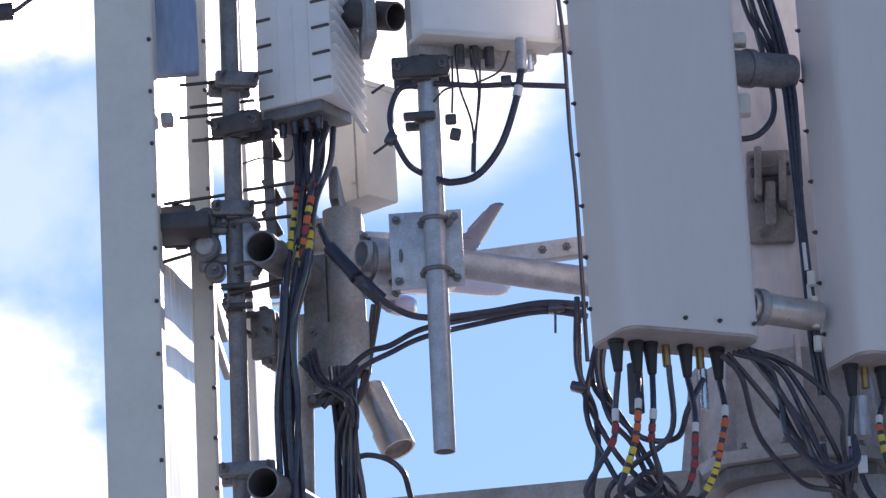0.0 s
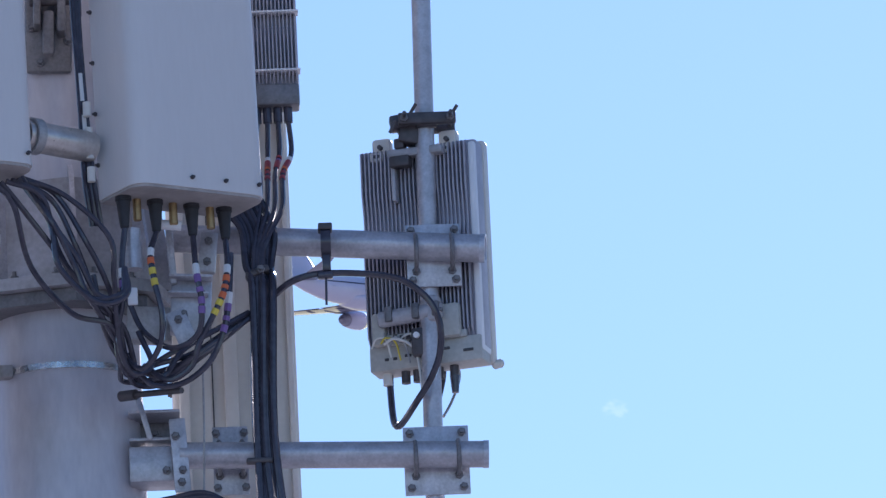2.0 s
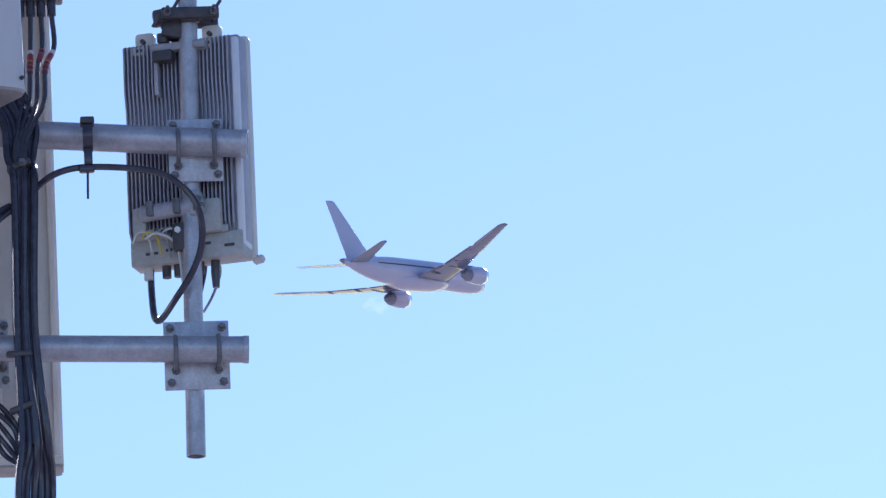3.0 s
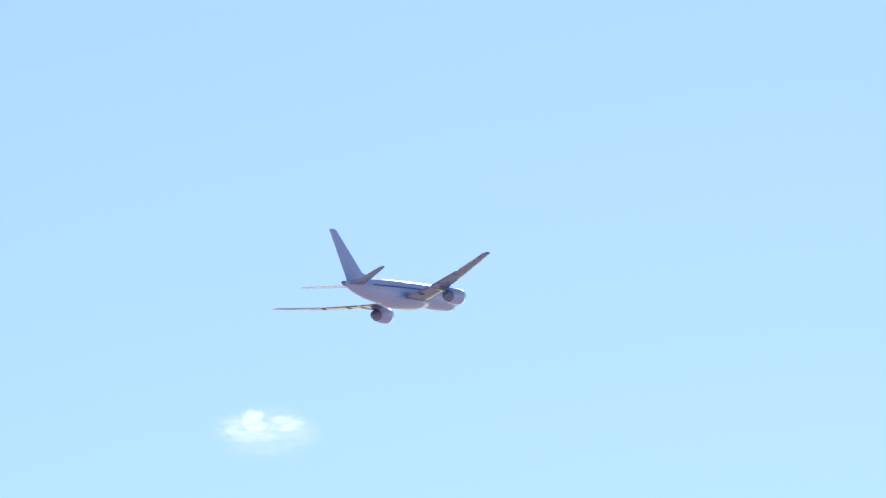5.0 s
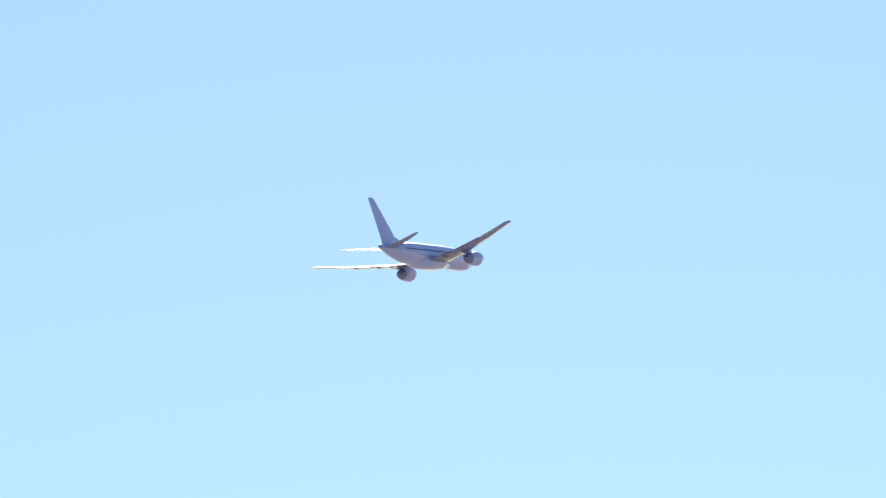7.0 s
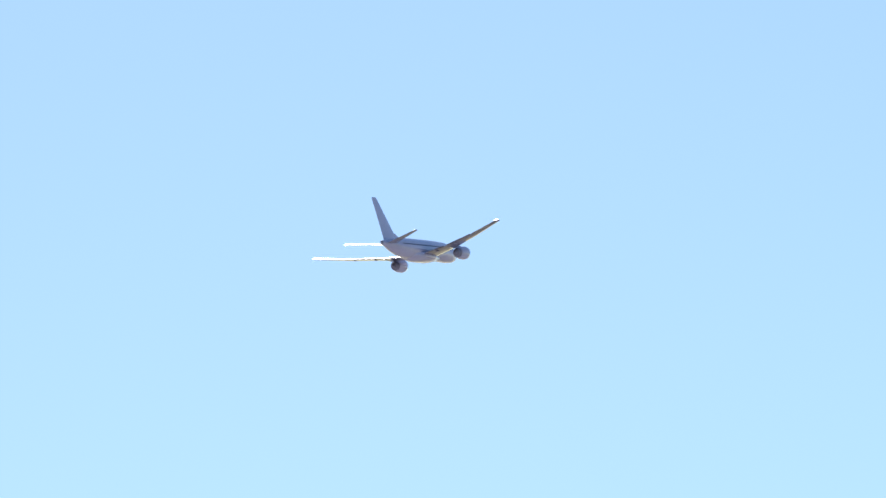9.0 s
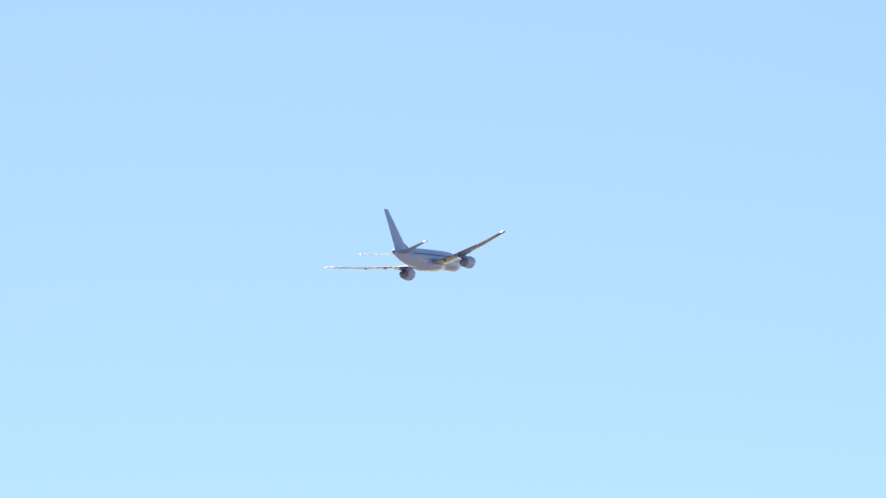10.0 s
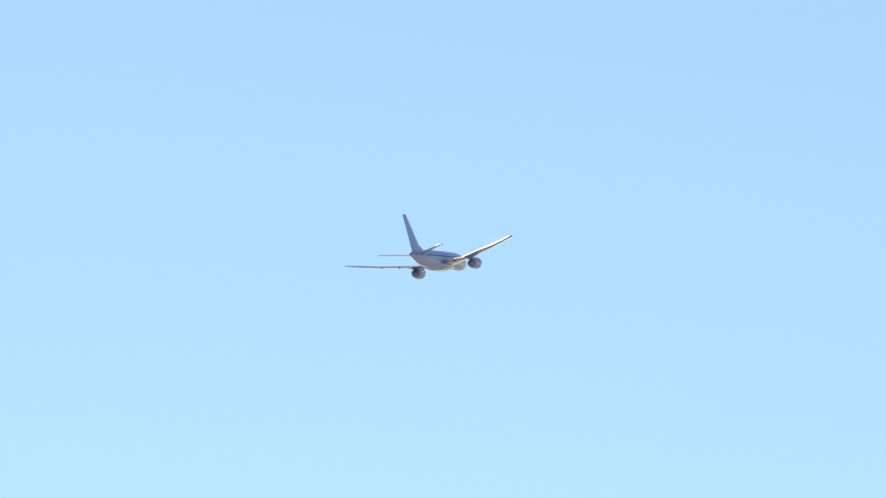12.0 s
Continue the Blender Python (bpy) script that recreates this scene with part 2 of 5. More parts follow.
PA = Vector((-0.662, 24.450, 9.065))
PB = Vector((-0.020, 24.800, 9.054))
panel_a = panel_antenna(PA, 31, -1.2, 0.437, 0.215, 2.0, 0.05, 0.055, "wide light grey sector panel antenna with dark edge bolts")
panel_b = panel_antenna(PB, 31, -1.2, 0.437, 0.215, 2.0, 0.05, 0.055, "wide light grey sector panel antenna beside its twin")
tall = panel_antenna(Vector((-2.033, 24.700, 8.432)), -3, 0.7, 0.165, 0.09, 2.3, 0.012, 0.012, "narrow tall beige panel antenna seen on its shaded side", mat=CREAM, base=False, bolts=0)
for i in range(14):
    part_at("bolt", BOLT, tall, pose(0.155, -0.09, 0.12 + i * 0.155, 90))
panel_antenna(Vector((-1.926, 24.750, 8.421)), 85.5, 0.7, 0.80, 0.03, 2.3, 0.01, 0.01, "sunlit white panel antenna behind the narrow one", mat=GLOSSY, base=False, bolts=0)
slim = panel_antenna(Vector((-1.806, 25.000, 8.465)), -3, 0.8, 0.062, 0.08, 2.4, 0.01, 0.01, "slim beige antenna edge strip with small bolts", mat=CREAM, base=False, bolts=0)
for i in range(16):
    part_at("bolt", BOLT, slim, pose(0.056, -0.08, 0.1 + i * 0.148, 90))
panel_antenna(Vector((-1.666, 25.05, 8.954)), 85.5, 1.5, 0.40, 0.03, 1.6, 0.01, 0.01, "sunlit white panel antenna behind the shade-darkened pipe", mat=GLOSSY, base=False, bolts=0)
PC = Vector((0.174, 25.650, 8.154))
far_panel = panel_antenna(PC, 0, 0.0, 0.36, 0.12, 2.03, 0.015, 0.015, "tan panel antenna seen from behind on the far side", mat=CREAM, base=False)


for x0, x1 in ((0.02, 0.05), (0.15, 0.19), (0.24, 0.27), (0.335, 0.352)):
    part("rib", box((x0, -0.142, 0.02), (x1, -0.118, 2.0), 0.004), CREAM, far_panel)
part("seam", box((0.115, -0.124, 0.02), (0.119, -0.118, 2.0), 0), DARK, far_panel)


# short polished rods added where the panel edges glint in the sun
def glint_rod(ant, p, q):
    m = ant.matrix_world.inverted()
    part("glint_rod", rod(m @ Vector(p), m @ Vector(q), 0.006, n=12), STEEL, ant, "polished rod added for the sun glint on the panel's back edge")


bpy.context.view_layer.update()
glint_rod(panel_a, (-0.241, 24.66, 10.174), (-0.235, 24.66, 10.005))
glint_rod(panel_a, (-0.227, 24.66, 9.671), (-0.224, 24.66, 9.587))
glint_rod(panel_b, (0.4, 25.02, 10.009), (0.402, 25.02, 9.804))


# ---- steel pipes and arms ----
def pipe(name, p, q, r, label, mat=GALV, wall=0.004, category="pipe"):
    p, q = Vector(p), Vector(q)
    ob = tagged(new(name, finish(rod((0, 0, 0), q - p, r, n=28, wall=wall), name, mat)), label, category)
    ob.location = p
    return ob


pipe("mounting_pipe", (-1.076, 24.600, 10.417), (-1.088, 24.600, 8.831), 0.031, "galvanised upright mounting pipe with an open lower end")
# the dark steel of this pipe carries its backlit shade
pipe("mounting_pipe", (-1.640, 24.800, 10.615), (-1.675, 24.800, 8.599), 0.026, "upright pipe hung with clamps, darkened for its backlit shade", mat=SHADED_STEEL)
pipe("mounting_pipe", (0.942, 25.250, 10.449), (0.902, 25.250, 8.091), 0.0275, "grey galvanised upright pipe carrying a finned radio")
pipe("outrigger_pipe", (-1.279, 24.680, 9.456), (-0.546, 24.950, 9.380), 0.042, "round galvanised support arm behind the antennas")
pipe("outrigger_pipe", (0.182, 25.260, 9.075), (1.075, 25.170, 8.984), 0.040, "round grey support arm reaching from the mast")
pipe("outrigger_pipe", (0.186, 25.170, 8.407), (1.056, 25.170, 8.378), 0.038, "round grey lower support arm reaching from the mast")


for arm in [o for o in scene.objects if o.name.startswith("outrigger_pipe")]:
    ends = [v.co for v in arm.data.vertices]
    p, q = Vector((0, 0, 0)), sum(ends[-28:], Vector()) / 28
    far = q.normalized() * q.length * 0.45 + q * 0
    r = max((v - q * (v.dot(q) / q.length_squared)).length for v in ends)
    tip = q.normalized() * max(v.dot(q.normalized()) for v in ends)
    part("end_rim", rod(tip - q.normalized() * 0.012, tip + q.normalized() * 0.003, r + 0.0015, n=28, wall=0.006), ZINC, arm, "bright cut end of the pipe")
    part("drain_hole", rod(far + Vector((0, -r - 0.001, 0.012)), far + Vector((0, -r + 0.01, 0.012)), 0.006, n=10), DARK, arm, "small dark drilled hole")


def beam(p, q, w, h, label):
    p, q = Vector(p), Vector(q)
    L = (q - p).length
    ob = tagged(new("square_beam", finish(box((0, -w / 2, -h / 2), (L, w / 2, h / 2), 0.006), "square_beam", DULL)), label, "beam")
    ob.matrix_world = Matrix.Translation(p) @ (q - p).to_track_quat("X", "Z").to_matrix().to_4x4()
    return ob


beam((-1.517, 25.2, 8.821), (-0.388, 25.09, 8.822), 0.085, 0.086, "square weathered steel beam joined to the mast collar")


# ---- airliner ----
def loft(sections):
    bm = bmesh.new()
    rings = [[bm.verts.new(p) for p in s] for s in sections]
    k = len(rings[0])
    for u, v in zip(rings, rings[1:]):
        for i in range(k):
            bm.faces.new((u[i], u[(i + 1) % k], v[(i + 1) % k], v[i]))
    bm.faces.new(rings[0])
    bm.faces.new(rings[-1])
    return bm


def ring(y, cz, rx, rz, n=32):
    return [Vector((rx * math.cos(2 * math.pi * i / n), y, cz + rz * math.sin(2 * math.pi * i / n))) for i in range(n)]


def foil(x, y_lead, chord, z, thick, up=False):
    """A wing section: leading edge at y_lead, trailing edge chord behind."""
    shape = [(0, 0), (0.05, 0.45), (0.2, 0.9), (0.4, 1.0), (0.7, 0.6), (1.0, 0.04), (1.0, -0.04), (0.7, -0.35), (0.4, -0.6), (0.2, -0.6), (0.05, -0.35)]
    if up:
        return [Vector((b * thick / 2, y_lead - a * chord, x)) for a, b in shape]
    return [Vector((x, y_lead - a * chord, z + b * thick / 2)) for a, b in shape]


BODY = [(30.0, -2.0, 0.05, 0.05), (29.4, -1.95, 0.9, 0.8), (28.0, -1.75, 1.75, 1.7), (25.5, -1.35, 2.5, 2.45), (22.5, -0.95, 2.92, 2.9),
        (18, -0.65, 3.08, 3.08), (10, -0.42, 3.1, 3.1), (0, -0.28, 3.1, 3.1), (-10, -0.2, 3.1, 3.1), (-14, -0.13, 3.02, 2.98), (-19, 0.1, 2.6, 2.5), (-24, 0.5, 1.95, 1.8), (-28.5, 0.9, 1.05, 1.0), (-31.4, 1.12, 0.45, 0.55), (-32.4, 1.17, 0.12, 0.3)]


def body_at(y):
    """Centre height and half-axes of the fuselage at a station."""
    for a, b in zip(BODY, BODY[1:]):
        if a[0] >= y >= b[0]:
            f = (a[0] - y) / (a[0] - b[0])
            return [u + (v - u) * f for u, v in zip(a[1:], b[1:])]


def flank_strip(s, y0, y1, up0, up1, n, proud=0.03):
    """A band along one side of the fuselage between two angles above its middle, following its taper."""
    bm = bmesh.new()
    rows = []
    for i in range(n + 1):
        y = y0 + (y1 - y0) * i / n
        cz, rx, rz = body_at(y)
        ring_pts = []
        for off in (proud, -0.05):
            for up in (up0, up1):
                ring_pts.append(bm.verts.new((s * (rx + off) * math.cos(radians(up)), y, cz + (rz + off) * math.sin(radians(up)))))
        rows.append([ring_pts[k] for k in (0, 1, 3, 2)])
    for u, v in zip(rows, rows[1:]):
        for k in range(4):
            bm.faces.new((u[k], u[(k + 1) % 4], v[(k + 1) % 4], v[k]))
    bm.faces.new(rows[0])
    bm.faces.new(rows[-1])
    return bm


def airliner():
    jet = thing("airliner", Matrix.Identity(4), "pale grey twin-engined wide-body airliner climbing away, wheels up", "airplane")
    body = part("fuselage", loft([ring(*s) for s in BODY]), SKIN, jet)
    part("belly_fairing", loft([ring(13, -2.6, 0.4, 0.3), ring(10, -2.7, 2.6, 1.2), ring(5, -2.75, 3.25, 1.6), ring(-5, -2.6, 3.25, 1.55), ring(-10, -2.3, 2.4, 1.2), ring(-13, -2.1, 0.4, 0.3)]), SKIN, jet)
    part("fin_fillet", loft([foil(1.4, -12.5, 7.5, 0, 0.3, True), foil(2.6, -15.5, 6.0, 0, 0.5, True), foil(4.0, -18.6, 4.0, 0, 0.4, True)]), SKIN, jet)
    part("tail_cone", loft([ring(-31.3, 1.11, 0.48, 0.58), ring(-32.2, 1.16, 0.2, 0.36), ring(-32.7, 1.18, 0.05, 0.1)]), EXHAUST, body, "bare metal exhaust tip of the tail cone")
    for s in (-1, 1):
        part("window_band", flank_strip(s, -20.0, 22.0, 9, 15, 30), STRIPE, body, "dark row of cabin windows")
        for y in (-18.2, -6.5, 7.0, 20.5):
            part("cabin_door", flank_strip(s, y - 0.5, y + 0.5, -12, 24, 2, 0.045), DOOR, body, "outlined grey cabin door")

        def flip(sec):
            return [Vector((s * v.x, v.y, v.z)) for v in sec]
        # root to tip: strongly swept, cranked trailing edge, dihedral with flex, square tip
        wing = part("wing", loft([flip(foil(2.2, 10.2, 14.6, -2.3, 1.9)), flip(foil(9.8, 5.2, 9.6, -1.35, 1.4)), flip(foil(20, -2.0, 6.4, 0.28, 1.1)), flip(foil(29.4, -8.3, 3.9, 2.3, 0.8)), flip(foil(30.0, -8.7, 3.3, 2.4, 0.6))]), WINGSKIN, jet, "grey swept wing")
        for fx, fy, fz in ((6.5, -2.4, -2.2), (13.0, -3.2, -1.1), (18.5, -5.8, -0.15)):
            part("flap_fairing", loft([[Vector((s * fx, 0, fz)) + v for v in ring(fy + a, b, r, r)] for a, b, r in ((2.6, 0.12, 0.05), (1.2, 0.04, 0.16), (-0.8, 0.04, 0.17), (-2.0, 0.15, 0.06))]), WINGSKIN, wing)
        # trailing-edge flaps, a little proud of the wing and bent down at their ends
        part("flap", loft([flip(foil(3.4, -2.6, 2.6, -2.12, 0.35)), flip(foil(9.4, -3.4, 1.9, -1.22, 0.3))]), WINGSKIN, wing, "inner trailing-edge flap")
        part("flap", loft([flip(foil(10.6, -3.6, 1.7, -1.05, 0.28)), flip(foil(19.6, -7.4, 1.5, 0.28, 0.25))]), WINGSKIN, wing, "outer trailing-edge flap")
        part("aileron", loft([flip(foil(21.0, -8.0, 1.3, 0.48, 0.2)), flip(foil(27.6, -11.2, 0.9, 1.72, 0.16))]), WINGSKIN, wing)
        part("tailplane", loft([flip(foil(0.7, -22.2, 7.4, 0.7, 0.7)), flip(foil(10.8, -29.9, 2.9, 2.45, 0.5)), flip(foil(11.4, -30.5, 2.1, 2.55, 0.35))]), WINGSKIN, jet)
        c = Vector((s * 10.2, 1.9, -3.1))
        shape = [(8.4, 2.0), (6.2, 1.98), (4.2, 1.7), (3.3, 1.5), (3.35, 1.35), (4.6, 1.3)]
        eng = part("engine", loft([[c + v for v in ring(y, 0, r, r)] for y, r in shape]), SKIN, jet, "large turbofan nacelle")
        part("intake_lip", loft([[c + v for v in ring(y, 0, r, r)] for y, r in ((8.2, 1.5), (9.3, 1.48), (9.7, 1.5), (9.9, 1.66), (9.6, 1.86), (8.4, 2.01))]), LIP, eng, "polished metal intake lip")
        part("exhaust_cone", loft([[c + v for v in ring(y, 0, r, r)] for y, r in ((3.9, 1.38), (3.2, 1.36), (1.9, 1.0), (1.7, 0.6), (0.4, 0.08))]), EXHAUST, eng, "dark exhaust cone")
        part("pylon", loft([[Vector((s * 10.2 + k * w, y, z)) for k, z in ((-1, z0), (-1, z1), (1, z1), (1, z0))] for y, w, z0, z1 in ((10.0, 0.15, -1.35, -1.15), (7.0, 0.3, -1.6, -1.0), (2.5, 0.3, -1.9, -0.9), (-2.6, 0.08, -1.6, -1.2))]), WINGSKIN, eng)
    part("fin", loft([foil(1.0, -16.9, 12.4, 0, 0.95, True), foil(4.0, -19.6, 10.2, 0, 0.85, True), foil(14.4, -29.5, 4.0, 0, 0.45, True), foil(14.8, -30.15, 3.1, 0, 0.25, True)]), SKIN, jet, "tall swept white tail fin")
    part("rudder", loft([foil(3.4, -27.5, 2.3, 0, 0.36, True), foil(14.2, -32.1, 1.25, 0, 0.2, True)]), SKIN, jet)
    return jet


jet = airliner()


# ---- clouds, far behind the mast ----
def cloud_material(name, seed, gain, grain, solid):
    m = bpy.data.materials.new(name)
    m.use_nodes = True
    n, l = m.node_tree.nodes, m.node_tree.links
    n.remove(n["Principled BSDF"])
    co = n.new("ShaderNodeTexCoord")
    ln = n.new("ShaderNodeVectorMath")
    ln.operation = "LENGTH"
    l.new(co.outputs["Object"], ln.inputs[0])
    nz = n.new("ShaderNodeTexNoise")
    nz.inputs["Scale"].default_value, nz.inputs["Detail"].default_value, nz.inputs["Roughness"].default_value = grain, 6, 0.52
    mp = n.new("ShaderNodeMapping")
    mp.inputs["Location"].default_value = (seed, seed * 0.7, 0)
    l.new(co.outputs["Object"], mp.inputs[0])
    l.new(mp.outputs[0], nz.inputs["Vector"])
    ad = n.new("ShaderNodeMath")
    ad.operation = "MULTIPLY_ADD"
    ad.inputs[1].default_value, ad.inputs[2].default_value = 2.4, solid
    l.new(nz.outputs["Fac"], ad.inputs[0])
    sb = n.new("ShaderNodeMath")
    sb.operation = "SUBTRACT"
    l.new(ad.outputs[0], sb.inputs[0])
    l.new(ln.outputs["Value"], sb.inputs[1])
    mr = n.new("ShaderNodeMapRange")
    mr.interpolation_type = "SMOOTHSTEP"
    mr.inputs[1].default_value, mr.inputs[2].default_value = -0.5, 0.55
    mr.inputs[4].default_value = gain
    l.new(sb.outputs[0], mr.inputs[0])
    edge = n.new("ShaderNodeMapRange")
    edge.interpolation_type = "SMOOTHSTEP"
    edge.inputs[1].default_value, edge.inputs[2].default_value = 1.0, 0.55
    l.new(ln.outputs["Value"], edge.inputs[0])
    both = n.new("ShaderNodeMath")
    both.operation = "MULTIPLY"
    l.new(mr.outputs[0], both.inputs[0])
    l.new(edge.outputs[0], both.inputs[1])
    # the cloud glows by itself, in place of sunlight scattered through it
    em, tr, mx = n.new("ShaderNodeEmission"), n.new("ShaderNodeBsdfTransparent"), n.new("ShaderNodeMixShader")
    em.inputs[0].default_value, em.inputs[1].default_value = (1.0, 0.98, 0.97, 1), 1.5
    l.new(both.outputs[0], mx.inputs[0])
    l.new(tr.outputs[0], mx.inputs[1])
    l.new(em.outputs[0], mx.inputs[2])
    l.new(mx.outputs[0], n["Material Output"].inputs[0])
    return m


def cloud_sheet():
    bm = bmesh.new()
    bmesh.ops.create_grid(bm, x_segments=24, y_segments=24, size=1)
    for v in bm.verts:
        v.co.z = 0.15 * math.cos(v.co.x * 1.5) * math.cos(v.co.y * 1.5)
    return bm


def cloud(place, w, h, seed, label, gain=1.0, grain=1.5, solid=-0.35, puffs=()):
    ob = tagged(new("cloud", finish(cloud_sheet(), "cloud", cloud_material("cloud_vapour", seed, gain, grain, solid))), label, "cloud", kind="stuff")
    ob.matrix_world = here(place, 90) @ Matrix.Diagonal((w, h, 10, 1))
    ob.visible_shadow = False
    for at, pw, ph, ps, pg in puffs:
        puff = new("puff", finish(cloud_sheet(), "puff", cloud_material("cloud_vapour", ps, pg, 2.0, solid)))
        puff.parent = ob
        puff.matrix_basis = ob.matrix_world.inverted() @ here(at, 90) @ Matrix.Diagonal((pw, ph, 10, 1))
        puff.visible_shadow = False
    return ob


cloud((-447.016, 4624.900, 1368.287), 112, 112, 3.0, "bright white cumulus cloud bank")
cloud((-414.968, 4644.900, 1643.143), 85, 62, 8.0, "thin white cloud above the blue gap")
cloud((-400.323, 4634.900, 1524.231), 95, 95, 14.0, "thin veil of cloud in the blue gap", 0.2, 1.5, -0.6)
cloud((-242.415, 4664.900, 1599.247), 150, 105, 5.0, "bright white cumulus cloud behind the mast")
cloud((-252.402, 4654.900, 1315.754), 50, 32, 11.0, "low white cloud behind the mast")
cloud((455.767, 4624.900, 1125.637), 36, 17, 21.0, "small white wisp of cloud in clear sky", 0.10, 1.6, -0.6,
      (((438.480, 4614.900, 1126.414), 12, 6, 23.0, 0.14), ((448.658, 4609.900, 1128.669), 9, 8, 26.0, 0.26), ((464.208, 4604.900, 1125.749), 13, 6, 29.0, 0.20), ((445.097, 4599.900, 1118.764), 20, 6, 33.0, 0.12)))
cloud((261.686, 4624.900, 1268.370), 9, 7, 31.0, "tiny faint wisp of cloud in clear sky", 0.07, 1.8, -0.7)


# ---- clamps and brackets ----
def u_bolt(parent, r, z, across, m=Matrix.Identity(4)):
    """A bent rod round a pipe, its legs going through a plate behind. across: round an upright (False) or a level (True) pipe."""
    pts = [Vector((-r, 0.05, 0))] + [Vector((-r * math.cos(t), -r * math.sin(t), 0)) for t in [i * math.pi / 10 for i in range(11)]] + [Vector((r, 0.05, 0))]
    if across:
        pts = [Vector((0, p.y, p.x)) for p in pts]
    shift = Vector((0, 0, z)) if not across else Vector((z, 0, 0))
    part("u_bolt", sweep([m @ (p + shift) for p in pts], 0.0065), SHADED_STEEL, parent, "bent galvanised u-bolt")


def clamp_plate(place, w, h, pipe_r, label, rz=0, across=False, shift=0.0, studs=0.0):
    """A drilled steel plate behind a pipe with two u-bolts and their nuts."""
    c = thing("clamp_plate", here(place, 0, 0, rz), label, "clamp", "pipe clamps")
    part("plate", box((-w / 2, 0.0, -h / 2), (w / 2, 0.009, h / 2), 0.002), ZINC, c)
    off = (h if not across else w) * 0.33
    for z in (-off, off):
        u_bolt(c, pipe_r + 0.007, z, across, Matrix.Translation((shift, -pipe_r, 0)))
        for s in (-1, 1):
            x = s * (pipe_r + 0.007) + (0 if across else shift)
            if studs:
                part("stud", rod((x, -0.002, z), (x - s * studs * 0.3, -studs, z - 0.012), 0.0065, n=8), SHADED_STEEL, c, "dark threaded stud")
            at = (x, 0, z) if not across else (z, 0, x)
            part_at("nut", NUT, c, pose(*at, 90))
    for sx in (-1, 1):
        for sz in (-1, 1):
            part_at("nut", NUT, c, pose(sx * w * 0.4, 0, sz * h * 0.4, 90, 0, 0))
    return c


def jaw_clamp(place, w, h, label, rz=0, mat=DULL, rods=2, reach=0.05):
    """Two ribbed jaws pulled together round an upright pipe by threaded rods."""
    c = thing("jaw_clamp", here(place, 0, 0, rz), label, "clamp", "pipe clamps")
    for s, nm in ((-1, "front_jaw"), (1, "back_jaw")):
        b = bmesh.new()
        add_box(b, (-w / 2, s * 0.045 - 0.014, -h / 2), (w / 2, s * 0.045 + 0.014, h / 2), 0.005)
        add_box(b, (-w * 0.18, s * 0.03 - 0.016, -h * 0.62), (w * 0.18, s * 0.03 + 0.016, h * 0.62), 0.006)
        part(nm, b, mat, c)
    for i in range(rods):
        x = (-1 if i % 2 == 0 else 1) * w * 0.4
        part("threaded_rod", rod((x, -0.06 - reach, 0.0), (x * 1.05, 0.09, 0.0), 0.006, n=8), DARK, c)
        part_at("nut", NUT, c, pose(x, -0.06, 0, 90))
    return c


clamp_plate((-1.110, 24.635, 9.435), 0.205, 0.225, 0.031, "galvanised clamp plate joining the upright pipe to the arm", shift=0.027, studs=0.05)
clamp_plate((-1.248, 24.710, 9.421), 0.11, 0.2, 0.042, "mottled galvanised clamp plate behind the support arm", rz=20, across=True)
clamp_plate((0.931, 25.213, 8.982), 0.155, 0.185, 0.040, "galvanised clamp plate on the arm behind the finned radio's pipe", across=True)
clamp_plate((0.913, 25.213, 8.377), 0.185, 0.2, 0.038, "square galvanised clamp plate at the arm's end", across=True)
clamp_plate((0.331, 25.240, 8.406), 0.10, 0.2, 0.038, "galvanised clamp plate on the lower arm near the mast", across=True)
clamp_plate((-1.626, 24.790, 9.523), 0.062, 0.19, 0.026, "pale clamp plate beside an open pipe end")
jaw_clamp((0.930, 25.250, 9.388), 0.165, 0.034, "dark weathered jaw clamp at the radio's upper end", rods=2, mat=DARK)
jaw_clamp((-1.098, 24.600, 9.948), 0.16, 0.06, "rusty dark jaw clamp on the upright pipe", mat=DARK)
jaw_clamp((-1.107, 24.600, 9.803), 0.09, 0.022, "dark narrow band clamp on the upright pipe", rods=0, mat=DARK)
jaw_clamp((-1.644, 24.800, 10.017), 0.12, 0.045, "shade-darkened jaw clamp on the thin upright pipe", rods=2, mat=SHADED_STEEL, rz=18)
jaw_clamp((-1.621, 24.800, 9.883), 0.15, 0.055, "dark jaw clamp under the ribbed radio", rods=2, mat=DARK, rz=-20)
jaw_clamp((-1.667, 24.800, 9.633), 0.12, 0.045, "shade-darkened jaw clamp at the beam joint", rods=2, mat=SHADED_STEEL, rz=12)
jaw_clamp((-1.659, 24.800, 9.401), 0.085, 0.016, "dark band clamp under the beam joint", rods=0, mat=DARK)
jaw_clamp((-1.655, 24.800, 9.343), 0.085, 0.016, "second dark band clamp under the beam joint", rods=1, mat=DARK)
jaw_clamp((-1.650, 24.800, 8.864), 0.16, 0.04, "shade-darkened jaw clamp above the lower open pipe", rods=2, mat=SHADED_STEEL)


